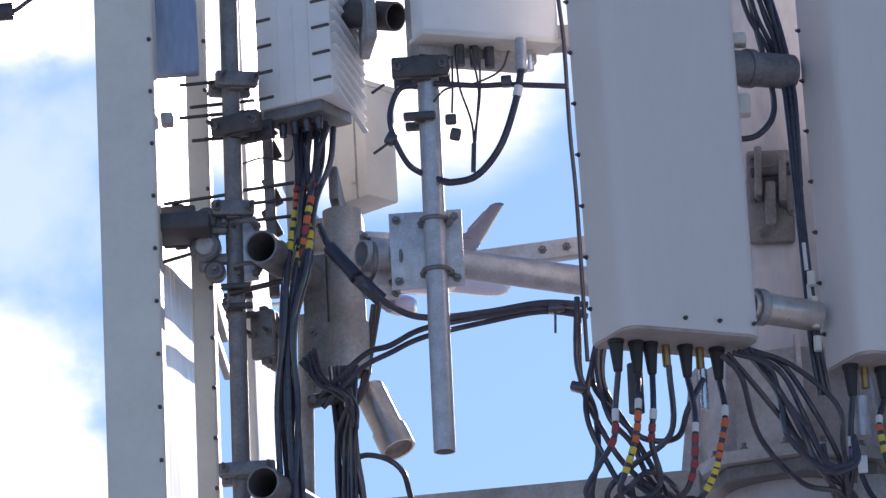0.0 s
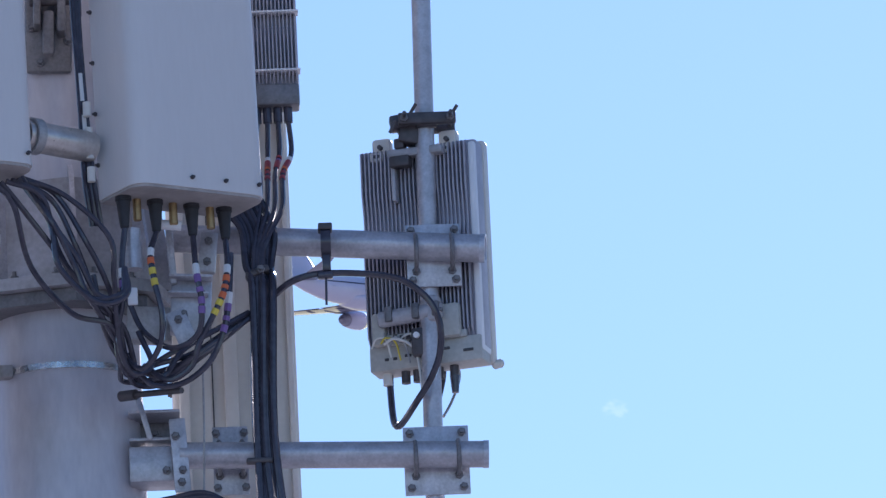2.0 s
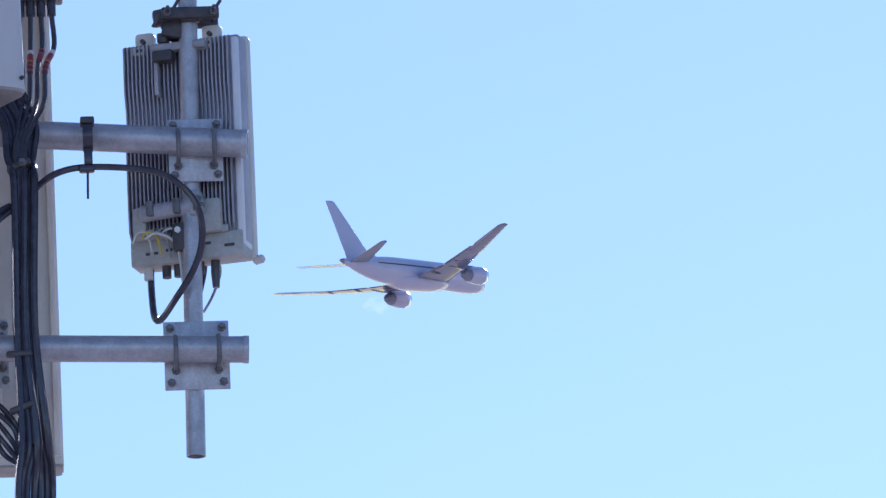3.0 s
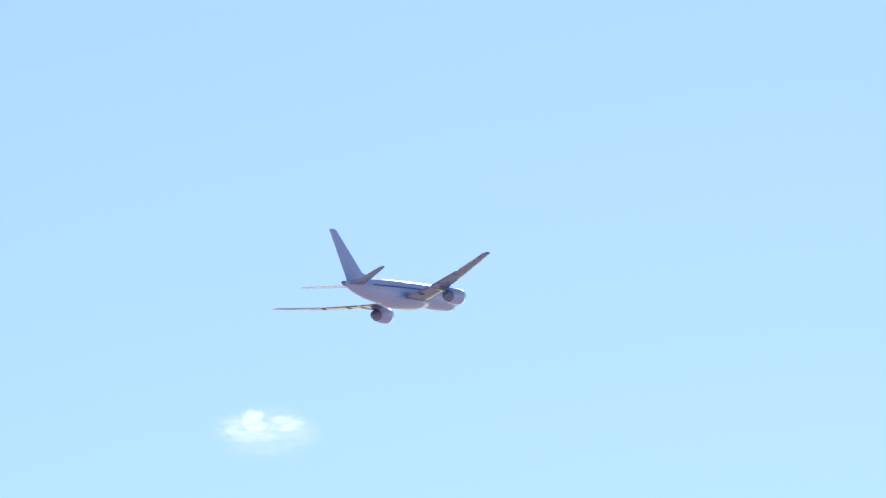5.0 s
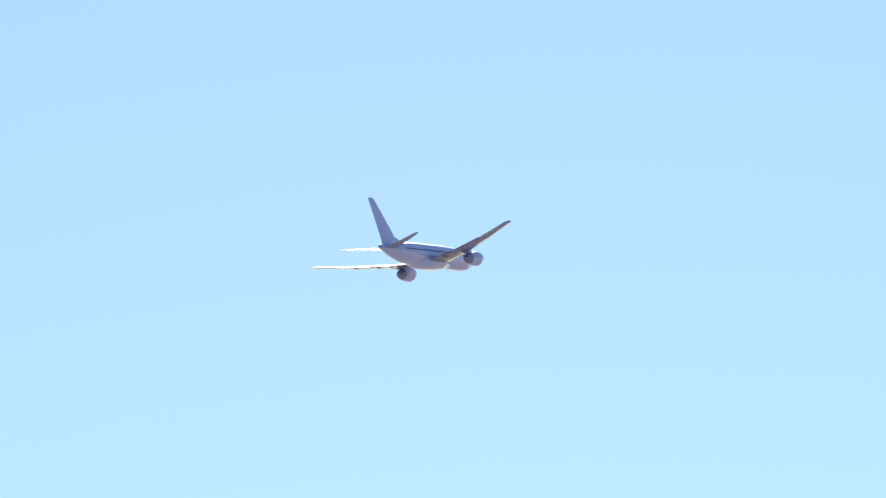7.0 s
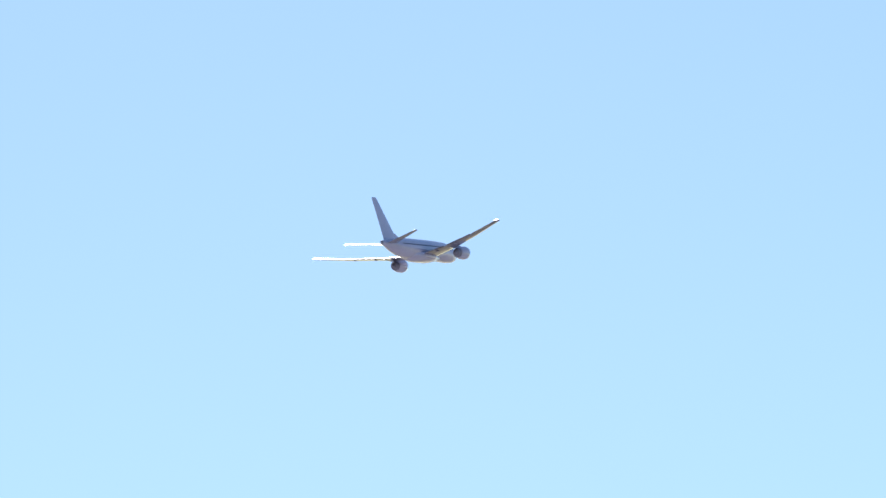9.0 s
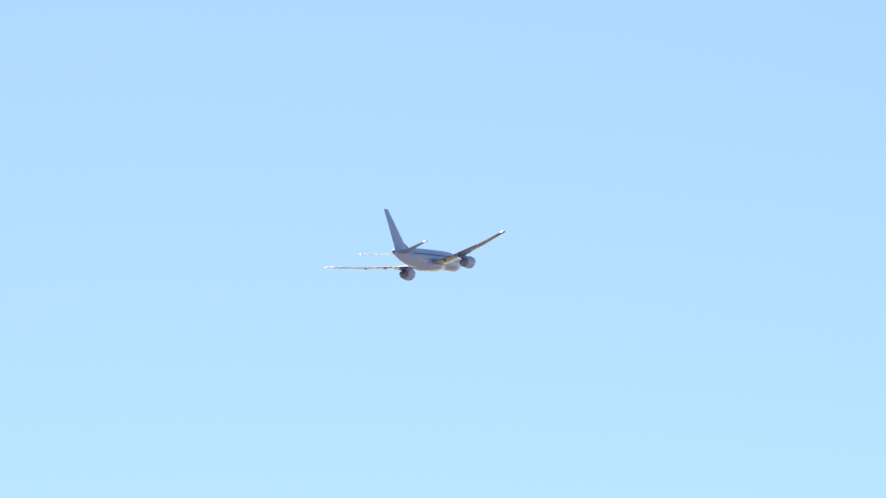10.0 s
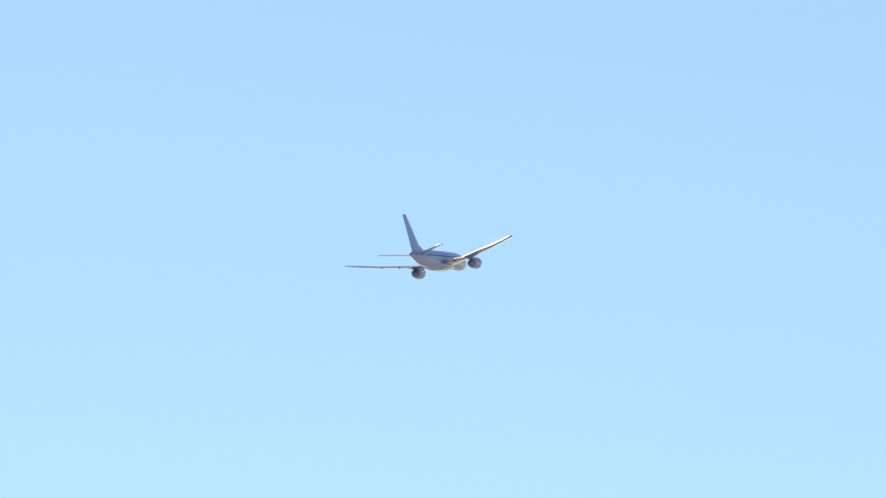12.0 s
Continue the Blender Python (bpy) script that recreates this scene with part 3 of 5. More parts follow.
def swivel_bracket():
    """A cast swivel: round bosses on one web, pinned to the shade-darkened pipe."""
    o = Vector((-1.73, 24.8, 9.533))
    b = thing("swivel_bracket", here(o), "cast galvanised swivel bracket with round bosses on the shade-darkened pipe", "bracket")
    web = bmesh.new()
    for x, z, r, y in ((-0.005, 0.085, 0.034, 0.0), (-0.012, 0.0, 0.045, -0.012), (0.012, -0.07, 0.030, 0.0)):
        add_rod(web, (x, y - 0.02, z), (x, y + 0.03, z), r, n=24, bevel=0.008)
    add_box(web, (-0.035, -0.012, -0.07), (0.026, 0.018, 0.09), 0.012)
    part("casting", web, SHADED_STEEL, b)
    part("boss", rod((-0.012, -0.045, 0.0), (-0.012, -0.02, 0.0), 0.028, n=20, bevel=0.006), GALV, b, "pale rounded boss")
    part("lug", box((0.02, -0.015, 0.045), (0.06, 0.015, 0.085), 0.008), SHADED_STEEL, b)
    part("lug", box((0.02, -0.015, -0.05), (0.055, 0.015, -0.02), 0.008), SHADED_STEEL, b)
    for x, z in ((-0.005, 0.085), (0.012, -0.07), (0.045, 0.065), (-0.03, 0.03)):
        part_at("nut", NUT, b, pose(x, -0.02, z, 90))


swivel_bracket()
jaw_clamp((-1.817, 24.850, 9.619), 0.1, 0.09, "dark bracket of the narrow antenna", rods=0, mat=DARK)
jaw_clamp((-1.578, 24.900, 9.285), 0.07, 0.14, "shade-darkened cast bracket beside the cable bundle", rz=-20, rods=2, mat=SHADED_STEEL)


def threaded_rods():
    spots = (((-1.792, 24.760, 10.011), (-1.577, 24.850, 10.049)), ((-1.765, 24.760, 9.943), (-1.588, 24.850, 9.982)), ((-1.797, 24.760, 9.913), (-1.582, 24.850, 9.951)), ((-1.763, 24.760, 9.843), (-1.609, 24.850, 9.878)),
             ((-1.642, 24.950, 9.747), (-1.477, 24.950, 9.762)), ((-1.641, 24.950, 9.706), (-1.495, 24.950, 9.713)), ((-1.632, 24.950, 9.655), (-1.465, 24.950, 9.663)), ((-1.855, 24.800, 9.673), (-1.678, 24.800, 9.689)), ((-1.866, 24.800, 9.501), (-1.733, 24.800, 9.533)))
    for p, q in spots:
        pipe("threaded_rod", p, q, 0.005, "thin dark threaded rod through a clamp", DARK, wall=0, category="rod")


threaded_rods()
pipe("stub_pipe", (-1.576, 24.650, 9.480), Vector((-1.576, 24.650, 9.480)) + Vector((0.14, 0.42, 0)), 0.049, "open shade-darkened pipe end pointing out", mat=SHADED_STEEL, wall=0.006)
pipe("stub_pipe", (-1.602, 24.650, 8.790), Vector((-1.602, 24.650, 8.790)) + Vector((0.14, 0.42, 0)), 0.049, "lower open shade-darkened pipe end pointing out", mat=SHADED_STEEL, wall=0.006)
pipe("stub_pipe", (-1.294, 24.640, 9.436), (-1.202, 24.700, 9.440), 0.040, "short open pipe end at the clamp plate", wall=0.005)
pipe("standpipe", (-1.363, 24.980, 9.211), (-1.362, 24.980, 9.674), 0.056, "thick stained standpipe with an open foot", mat=DULL, wall=0.006)
pipe("pipe_sleeve", (-1.362, 24.978, 9.190), (-1.362, 24.978, 9.336), 0.062, "weathered sleeve on the standpipe's foot", mat=DULL, wall=0.006)
pipe("pipe_elbow", (-1.315, 25.040, 9.158), (-1.241, 25.000, 8.974), 0.045, "sunlit round steel pipe stub pointing down", mat=GLEAM, wall=0.006)
pipe("pipe_collar", (-1.261, 25.010, 9.025), (-1.236, 24.995, 8.962), 0.051, "rounded collar on the sunlit pipe stub", mat=GLEAM, wall=0.008)
pipe("mounting_pipe", (-1.482, 25.000, 9.376), (-1.508, 25.000, 8.643), 0.022, "weathered upright steel post behind the cables", mat=DULL)


def flat(name, p, w, d, h, mat, label, category, rx=0, ry=0, rz=0, bolts=()):
    ob = thing(name, here(p, rx, ry, rz), label, category)
    b = box((-w / 2, -d / 2, -h / 2), (w / 2, d / 2, h / 2), min(0.006, d * 0.3))
    part("plate", b, mat, ob)
    for x, z in bolts:
        part_at("nut", NUT, ob, pose(x, -d / 2, z, 90))
    return ob


flat("standoff_bracket", (-1.640, 24.930, 9.640), 0.030, 0.26, 0.04, SHADED_STEEL, "dark standoff bracket between pipe and white antenna", "bracket")
# two plates added behind the box, meant to throw shadow bands on the antenna
flat("shadow_blocker", (-1.440, 25.700, 9.835), 0.20, 0.05, 0.10, SHADED_STEEL, "shadow blocker added behind the cream junction box", "bracket")
flat("shadow_blocker", (-1.400, 25.640, 9.700), 0.12, 0.04, 0.05, SHADED_STEEL, "lower shadow blocker added behind the standpipe", "bracket", ry=20)
pipe("clamp_stud", (-1.060, 24.62, 9.489), (-1.028, 24.56, 9.506), 0.006, "dark stud of the pipe clamp", SHADED_STEEL, wall=0, category="bolt")
pipe("tie_bar", (-1.68, 24.76, 9.383), (-1.529, 24.8, 9.422), 0.008, "dark bar tying the clamp to the open pipe", DARK, wall=0, category="rod")
# added bars that block the sun and band the white antenna with shadow
flat("shadow_bar", (-1.785, 25.480, 9.670), 0.030, 1.0, 0.11, SHADED_STEEL, "shadow bar added behind the slim antenna", "bracket")
flat("shadow_bar", (-1.778, 25.480, 9.490), 0.022, 1.0, 0.035, SHADED_STEEL, "lower shadow bar added behind the slim antenna", "bracket", rx=3)
flat("link_bar", (-1.714, 24.790, 9.579), 0.075, 0.03, 0.02, SHADED_STEEL, "short dark link bar between bracket and pipe", "bracket")
flat("box_bracket", (-1.380, 25.330, 9.750), 0.028, 0.78, 0.10, SHADED_STEEL, "dark bracket carrying the cream junction box", "bracket")
flat("standoff_bracket", (-1.820, 24.730, 9.575), 0.20, 0.16, 0.05, DARK, "dark standoff bracket between antenna and pipe", "bracket")
flat("standoff_bracket", (-1.828, 24.700, 9.890), 0.035, 0.05, 0.035, DULL, "steel standoff bracket of the narrow antenna", "bracket")
flat("gusset_plate", (-1.448, 24.960, 9.362), 0.07, 0.012, 0.36, SHADED_STEEL, "dark steel gusset plate beside the standpipe", "plate", rz=-12, bolts=((-0.01, 0.1), (-0.01, -0.05)))
flat("gusset_plate", (-1.458, 25.020, 9.229), 0.07, 0.012, 0.16, GALV, "pale galvanised plate behind the cables", "plate")
flat("cable_hanger", (-1.413, 24.860, 9.086), 0.13, 0.03, 0.035, DARK, "black cable hanger clamping the feeders", "bracket", bolts=((-0.05, 0.0), (0.03, 0.0)), ry=-8)
flat("cable_ladder", (-1.564, 24.970, 9.727), 0.03, 0.03, 0.6, SHADED_STEEL, "dark upright cable ladder rail", "rail")
flat("cable_ladder", (-1.503, 24.970, 9.808), 0.03, 0.03, 0.6, RIM, "pale upright cable ladder rail", "rail")
flat("diagonal_brace", (-1.558, 25.000, 9.898), 0.03, 0.02, 0.1, DARK, "dark diagonal bracket arm", "bracket", ry=-25)
flat("diagonal_brace", (-1.558, 25.000, 9.754), 0.03, 0.02, 0.09, DARK, "dark diagonal bracket arm between the rails", "bracket", ry=-25)
flat("diagonal_brace", (-1.561, 24.970, 9.651), 0.03, 0.02, 0.09, DARK, "lower dark diagonal bracket arm", "bracket", ry=-25)
flat("channel_beam", (-0.853, 25.200, 9.578), 0.42, 0.05, 0.055, GALV, "galvanised channel beam behind the round arm", "beam", ry=-4, bolts=((0.05, 0.0), (0.12, 0.0)))
flat("bracket_plate", (-1.250, 24.750, 10.159), 0.03, 0.2, 0.16, DULL, "dark bracket plate of the small radio", "bracket", rz=10)
pipe("stub_pipe", (-1.296, 24.800, 10.205), (-1.166, 24.700, 10.153), 0.042, "short dark pipe behind the small radio", mat=DARK, wall=0.005)
flat("bracket_bar", (-0.714, 24.700, 10.053), 0.1, 0.05, 0.07, DULL, "dark bracket bar between radio and antenna", "bracket")

# hardware between the two sector antennas
pipe("tilt_tube", (-0.264, 24.650, 9.923), (-0.058, 24.780, 9.935), 0.05, "round dark tilt arm between the antennas", mat=SHADED_STEEL)
pipe("pipe_collar", (-0.188, 24.700, 9.929), (-0.169, 24.713, 9.930), 0.056, "dark collar on the upper tilt arm", mat=SHADED_STEEL, wall=0.008)
flat("connector_block", (-0.202, 24.680, 10.006), 0.045, 0.05, 0.035, CREAM, "cream connector block above the tilt arm", "connector")
# added panel whose colour paints the sky-lit shade on the white antenna
flat("shade_panel", (-1.796, 24.728, 10.163), 0.125, 0.05, 0.265, SHADE_BLUE, "added panel painted in the blue of sky-lit shade between two tall antennas", "shroud")
pipe("tilt_tube", (-0.219, 24.620, 9.202), (-0.032, 24.760, 9.202), 0.044, "bright galvanised tilt arm between the antennas", mat=GLEAM)
pipe("pipe_collar", (-0.202, 24.630, 9.202), (-0.180, 24.645, 9.202), 0.052, "steel collar on the tilt arm", mat=DULL, wall=0.008)
def tilt_bracket():
    # the shade between the antennas is put into the bracket's dark steel
    t = thing("tilt_bracket", here((-0.134, 25.115, 9.690), 0, 2, 0), "cast tilt bracket with bolts between the antennas, darkened for shade", "bracket")
    part("back_plate", box((-0.075, 0.0, -0.15), (0.06, 0.03, 0.13), 0.012), SHADED_STEEL, t)
    part("cheek", box((-0.05, -0.07, -0.03), (-0.028, 0.005, 0.12), 0.008), SHADED_STEEL, t)
    part("cheek", box((0.018, -0.07, -0.05), (0.042, 0.005, 0.10), 0.008), SHADED_STEEL, t)
    part("pivot", rod((-0.062, -0.045, 0.045), (0.055, -0.045, 0.05), 0.015, n=14, bevel=0.003), DARK, t)
    part("slotted_arm", box((-0.024, -0.055, -0.115), (0.012, -0.03, 0.02), 0.012), SHADED_STEEL, t)
    for x, z in ((-0.058, 0.1), (0.05, 0.08), (-0.055, -0.02), (0.05, -0.06), (-0.006, -0.085), (-0.03, -0.125)):
        part_at("nut", NUT, t, pose(x, -0.002, z, 90))


tilt_bracket()
flat("connector_block", (-0.204, 24.680, 9.811), 0.05, 0.05, 0.06, CREAM, "cream connector block on the antenna's side", "connector")
flat("channel_bracket", (0.233, 25.06, 8.812), 0.115, 0.05, 0.165, GALV, "pale galvanised channel bracket under the antenna", "bracket", ry=4, bolts=((0.03, 0.03), (-0.02, -0.03)))
flat("channel_ledge", (0.235, 25.02, 8.885), 0.125, 0.06, 0.010, ZINC, "bright level ledge of the channel bracket", "bracket", ry=4)
flat("channel_ledge", (0.226, 25.02, 8.836), 0.115, 0.06, 0.008, ZINC, "lower bright ledge of the channel bracket", "bracket", ry=4)
flat("bracket_upright", (0.182, 25.03, 8.964), 0.020, 0.03, 0.19, ZINC, "bright galvanised upright beside the sockets", "bracket", ry=-3)
flat("gusset_plate", (0.203, 25.02, 8.744), 0.055, 0.008, 0.10, ZINC, "bright galvanised gusset under the channel bracket", "plate", ry=-22, bolts=((0.0, 0.02),))
flat("channel_bracket", (0.114, 25.12, 8.777), 0.13, 0.06, 0.10, DULL, "weathered galvanised channel against the mast", "bracket", ry=4)
flat("channel_bracket", (0.287, 25.08, 8.974), 0.05, 0.03, 0.12, GALV, "galvanised channel end with bolts", "bracket", ry=6, bolts=((0.0, 0.03), (0.0, -0.03)))


def beam_clamp():
    c = thing("beam_clamp", here((-0.493, 25.05, 8.693)), "rust-stained cast beam clamp hanging under the square beam", "clamp")
    part("upper_jaw", add_box(box((-0.045, -0.05, 0.03), (0.05, 0.05, 0.075), 0.012), (-0.02, -0.045, -0.005), (0.045, 0.045, 0.035), 0.008), SHADED_STEEL, c)
    part("plate", box((-0.062, -0.05, -0.018), (0.03, 0.05, -0.007), 0.003), GRIMY, c)
    for y in (-0.03, 0.03):
        part("threaded_rod", rod((-0.01, y, -0.09), (-0.01, y, 0.03), 0.008, n=10), DARK, c)
    for z, r in ((-0.035, 0.026), (-0.052, 0.02)):
        part("washer", rod((-0.006, -0.03, z), (-0.006, -0.03, z + 0.011), r, n=18, bevel=0.002), SHADED_STEEL, c)
    foot = rod((-0.038, 0, -0.085), (0.042, 0, -0.078), 0.024, 0.028, n=18, bevel=0.01)
    part("foot", add_box(foot, (-0.02, -0.03, -0.07), (0.045, 0.03, -0.045), 0.008), GRIMY, c)
    eye = thing("eye_bolt", here((-0.372, 24.98, 8.648)), "bright steel eye bolt on the mast", "bolt")
    part("eye", sweep([Vector((0.010 * math.cos(k * math.pi / 8), 0, 0.010 * math.sin(k * math.pi / 8))) for k in range(17)], 0.0035), STEEL, eye)
    part("shank", rod((-0.009, 0, 0.002), (-0.044, 0, 0.016), 0.004, n=10), STEEL, eye)


beam_clamp()


def steel_channel(p, w, depth, h, label):
    """A folded channel, open to the front: web behind, a flange above and below."""
    ob = thing("steel_channel", here(p), label, "bracket")
    # web darker than the flanges: the shade inside the channel is in its colour
    part("web", box((-w / 2, depth / 2 - 0.008, -h / 2), (w / 2, depth / 2, h / 2), 0.002), SHADED_STEEL, ob)
    for z in (-h / 2, h / 2 - 0.009):
        part("flange", box((-w / 2, -depth / 2, z), (w / 2, depth / 2, z + 0.009), 0.002), GALV, ob)
    part_at("nut", NUT, ob, pose(0.0, depth / 2 - 0.012, 0.0, 90))


steel_channel((0.118, 25.230, 8.500), 0.145, 0.12, 0.090, "weathered open channel bolted to the mast")
flat("steel_box", (0.118, 25.222, 8.386), 0.150, 0.11, 0.104, GALV, "closed galvanised box section bolted to the mast", "bracket", bolts=((0.03, -0.022),))
flat("end_plate", (0.187, 25.140, 8.400), 0.046, 0.01, 0.215, ZINC, "pale galvanised end plate with three bolts", "plate", ry=-3, bolts=((-0.008, 0.055), (0.004, -0.045), (-0.002, -0.08)))
flat("brace_strap", (0.088, 25.150, 8.520), 0.016, 0.012, 0.14, GALV, "slanting galvanised brace strap at the mast", "strap", ry=-14)
pipe("standoff_rod", (0.039, 25.020, 8.547), (0.197, 24.870, 8.515), 0.009, "dark cable standoff rod on the mast", DARK, wall=0, category="rod")
pipe("standoff_nut", (0.026, 25.030, 8.548), (0.068, 24.990, 8.541), 0.015, "dark nut of the cable standoff rod", DARK, wall=0, category="nut")


# ---- radios ----
def finned_radio(place, rz, w, h, fins, depth, label, side=True, fin_to=None, back=0.09):
    """A remote radio: cast body with upright cooling fins, pale cover at the back and sockets below."""
    r = thing("remote_radio", here(place, 0, 0, rz), label, "radio unit", "remote radios")
    part("body", box((0, -0.07, 0), (w, 0, h), 0.008), FIN, r)
    fin = bmesh.new()
    prof = [(-0.068, 0.03), (-0.068 - depth * 0.9, 0.06), (-0.068 - depth, h * 0.2), (-0.068 - depth, h * 0.5), (-0.068 - depth * 0.45, h * 0.60), (-0.068 - depth * 0.55, h * 0.68), (-0.068 - depth * 0.95, h * 0.78), (-0.068 - depth * 0.9, h - 0.01), (-0.068, h)]
    vs = [fin.verts.new((-0.002, y, z)) for y, z in prof]
    g = bmesh.ops.extrude_face_region(fin, geom=[fin.faces.new(vs)])
    bmesh.ops.translate(fin, verts=[x for x in g["geom"] if isinstance(x, bmesh.types.BMVert)], vec=(0.004, 0, 0))
    mesh = finish(fin, "fin", FIN)
    for i in range(fins):
        part_at("fin", mesh, r, pose(0.006 + ((fin_to or w) - 0.012) * i / (fins - 1), 0, 0))
    if side:
        part("cover", box((-0.004, 0.0, -0.03), (w + 0.004, back, h + 0.015), 0.010), CREAM, r, "cream plastic front cover")
        part("socket_panel", box((0.004, -0.085, -0.04), (w - 0.004, 0.0, 0.035), 0.006), PUTTY, r, "putty-coloured socket panel")
    return r


E1 = Vector((0.763, 25.420, 8.716))
radio_e = finned_radio(E1, -19, 0.345, 0.62, 27, 0.026, "large finned grey radio with a cream cover on the pipe", fin_to=0.322, back=0.042)
part("side_cover", box((0.324, -0.082, -0.01), (0.344, 0.0, 0.61), 0.006), WHITE, radio_e, "pale smooth side cover")
for x in (0.035, 0.235):
    lug = part("mounting_lug", add_box(box((x, -0.075, 0.595), (x + 0.055, -0.035, 0.655), 0.010), (x - 0.006, -0.085, 0.585), (x + 0.035, -0.04, 0.612), 0.006), CREAM, radio_e, "cream mounting lug")
    part("pin", rod((x + 0.028, -0.09, 0.625), (x + 0.028, -0.03, 0.625), 0.007, n=10), DARK, lug)
    part("slot", box((x + 0.004, -0.088, 0.594), (x + 0.028, -0.083, 0.604), 0.002), DARK, lug)
part("mounting_bracket", rod((0.05, -0.125, 0.100), (0.24, -0.125, 0.108), 0.024, n=18, bevel=0.005), GRIMY, radio_e)
part("mounting_bracket", add_box(box((0.10, -0.13, 0.575), (0.26, -0.09, 0.600), 0.006), (0.103, -0.12, 0.45), (0.116, -0.08, 0.60), 0.004), GRIMY, radio_e)
part("pivot_block", add_box(box((0.105, -0.14, 0.545), (0.165, -0.10, 0.578), 0.006), (0.12, -0.135, 0.60), (0.15, -0.10, 0.63), 0.005), DARK, radio_e)
part("port_cover", add_box(box((0.022, -0.115, 0.03), (0.062, -0.08, 0.125), 0.008), (0.055, -0.10, 0.03), (0.14, -0.08, 0.062), 0.006), PUTTY, radio_e, "putty-coloured port cover")
part("port_cover", add_box(box((0.225, -0.115, 0.03), (0.285, -0.08, 0.130), 0.010), (0.17, -0.095, 0.03), (0.30, -0.085, 0.052), 0.004), PUTTY, radio_e, "putty-coloured port cover")
part("side_lug", box((0.20, -0.15, 0.075), (0.235, -0.10, 0.15), 0.010), GRIMY, radio_e)
for k in range(5):
    x = 0.022 + 0.028 * k
    part("wire", sweep(spline([(x, -0.118, 0.02 + 0.012 * (k % 2)), (x + 0.018, -0.126, 0.045), (x + 0.045, -0.122, 0.04 - 0.01 * (k % 3)), (x + 0.055, -0.11, -0.01 - 0.012 * k)], 5), 0.003, 6), (CREAM, TAPES["yellow"], DULL, CREAM, DARK)[k], radio_e, "thin wire looped over the sockets")
for x in (0.075, 0.155, 0.215):
    part("clevis", add_box(box((x, -0.155, 0.085), (x + 0.022, -0.12, 0.13), 0.005), (x - 0.008, -0.148, 0.098), (x + 0.03, -0.13, 0.110), 0.003), SHADED_STEEL, radio_e)
part("hook", rod((0.335, 0.03, -0.032), (0.368, 0.03, -0.026), 0.013, n=14, bevel=0.006), CREAM, radio_e, "cream rounded hook at the lower corner")
for x, z, wd in ((0.05, 0.0, 0.012), (0.075, 0.0, 0.012), (0.11, 0.005, 0.02), (0.2, 0.012, 0.045), (0.285, 0.0, 0.03)):
    part("label_slot", box((x, -0.088, z - 0.012), (x + wd, -0.083, z - 0.004), 0.001), DARK, radio_e)
for k, (x, z) in enumerate(((0.085, 0.055), (0.105, 0.052), (0.125, 0.050))):
    part("vent_slot", box((x, -0.114, z - 0.012), (x + 0.012, -0.109, z), 0.001, pose(0, 0, 0)), DARK, radio_e)
part("junction", add_box(box((0.145, -0.135, -0.02), (0.182, -0.10, 0.062), 0.006), (0.155, -0.14, 0.03), (0.172, -0.13, 0.047), 0.004), DARK, radio_e, "dark cable junction")
part("junction_eye", rod((0.164, -0.145, 0.038), (0.164, -0.128, 0.038), 0.009, n=14), WHITE, radio_e)
for x in (0.10, 0.135, 0.20, 0.245):
    part("socket", rod((x, -0.05, -0.075), (x, -0.05, -0.03), 0.013, n=14), DARK, radio_e)
part("socket", rod((0.045, -0.05, -0.075), (0.045, -0.05, -0.03), 0.013, n=14), CREAM, radio_e, "cream cable gland")

D1 = Vector((0.408, 25.450, 9.526))
radio_d = finned_radio(D1, 0, 0.165, 0.34, 15, 0.035, "finned grey radio hung behind the sector antenna", side=False)
for z in (0.068, 0.245):
    part("cross_bar", box((-0.004, -0.112, z - 0.0025), (0.17, -0.06, z + 0.0025), 0.001), WHITE, radio_d)
part("top_cap", box((-0.004, -0.12, 0.34), (0.17, 0.0, 0.348), 0.002), FIN, radio_d)
part("socket_panel", box((0.0, -0.085, -0.03), (0.165, 0.0, 0.035), 0.008), SHADED_STEEL, radio_d)
for i in range(4):
    part("socket", rod((0.04 + 0.03 * i, -0.05, -0.075), (0.04 + 0.03 * i, -0.05, -0.03), 0.013, n=12), BLACK, radio_d)


def box_radio(place, rz, w, d, h, label, mat, slots=True):
    r = thing("remote_radio", here(place, 0, 0, rz), label, "radio unit", "remote radios")
    part("body", box((0, 0, 0), (w, d, h), 0.01), mat, r)
    if slots:
        for i in range(8):
            z = 0.03 + i * 0.078
            part("slot", box((0.006, -0.005, z), (0.055, 0.004, z + 0.008), 0.001), DARK, r)
            part("slot", box((w - 0.06, -0.005, z + 0.02), (w - 0.004, 0.004, z + 0.028), 0.001), DARK, r)
        for x in (0.075, w - 0.075, w * 0.5):
            part("seam", box((x, -0.003, 0.0), (x + 0.003, 0.004, h), 0.0), mat, r)
        for i in range(20):
            m = Matrix.Translation((w, 0.0, 0.02 + i * 0.034)) @ pose(0, 0, 0, -30)
            part("cooling_rib", box((-0.002, 0.01, 0), (0.014, d, 0.005), 0.001, m), WHITE, r)
    return r


radio_1 = box_radio(Vector((-1.578, 24.830, 9.940)), -27, 0.250, 0.19, 0.65, "white ribbed radio with dark slots on the upright pipe", WHITE)
part("socket_plate", box((0.01, 0.01, -0.035), (0.205, 0.18, 0.0), 0.006), SHADED_STEEL, radio_1, "dark grey socket plate under the radio")
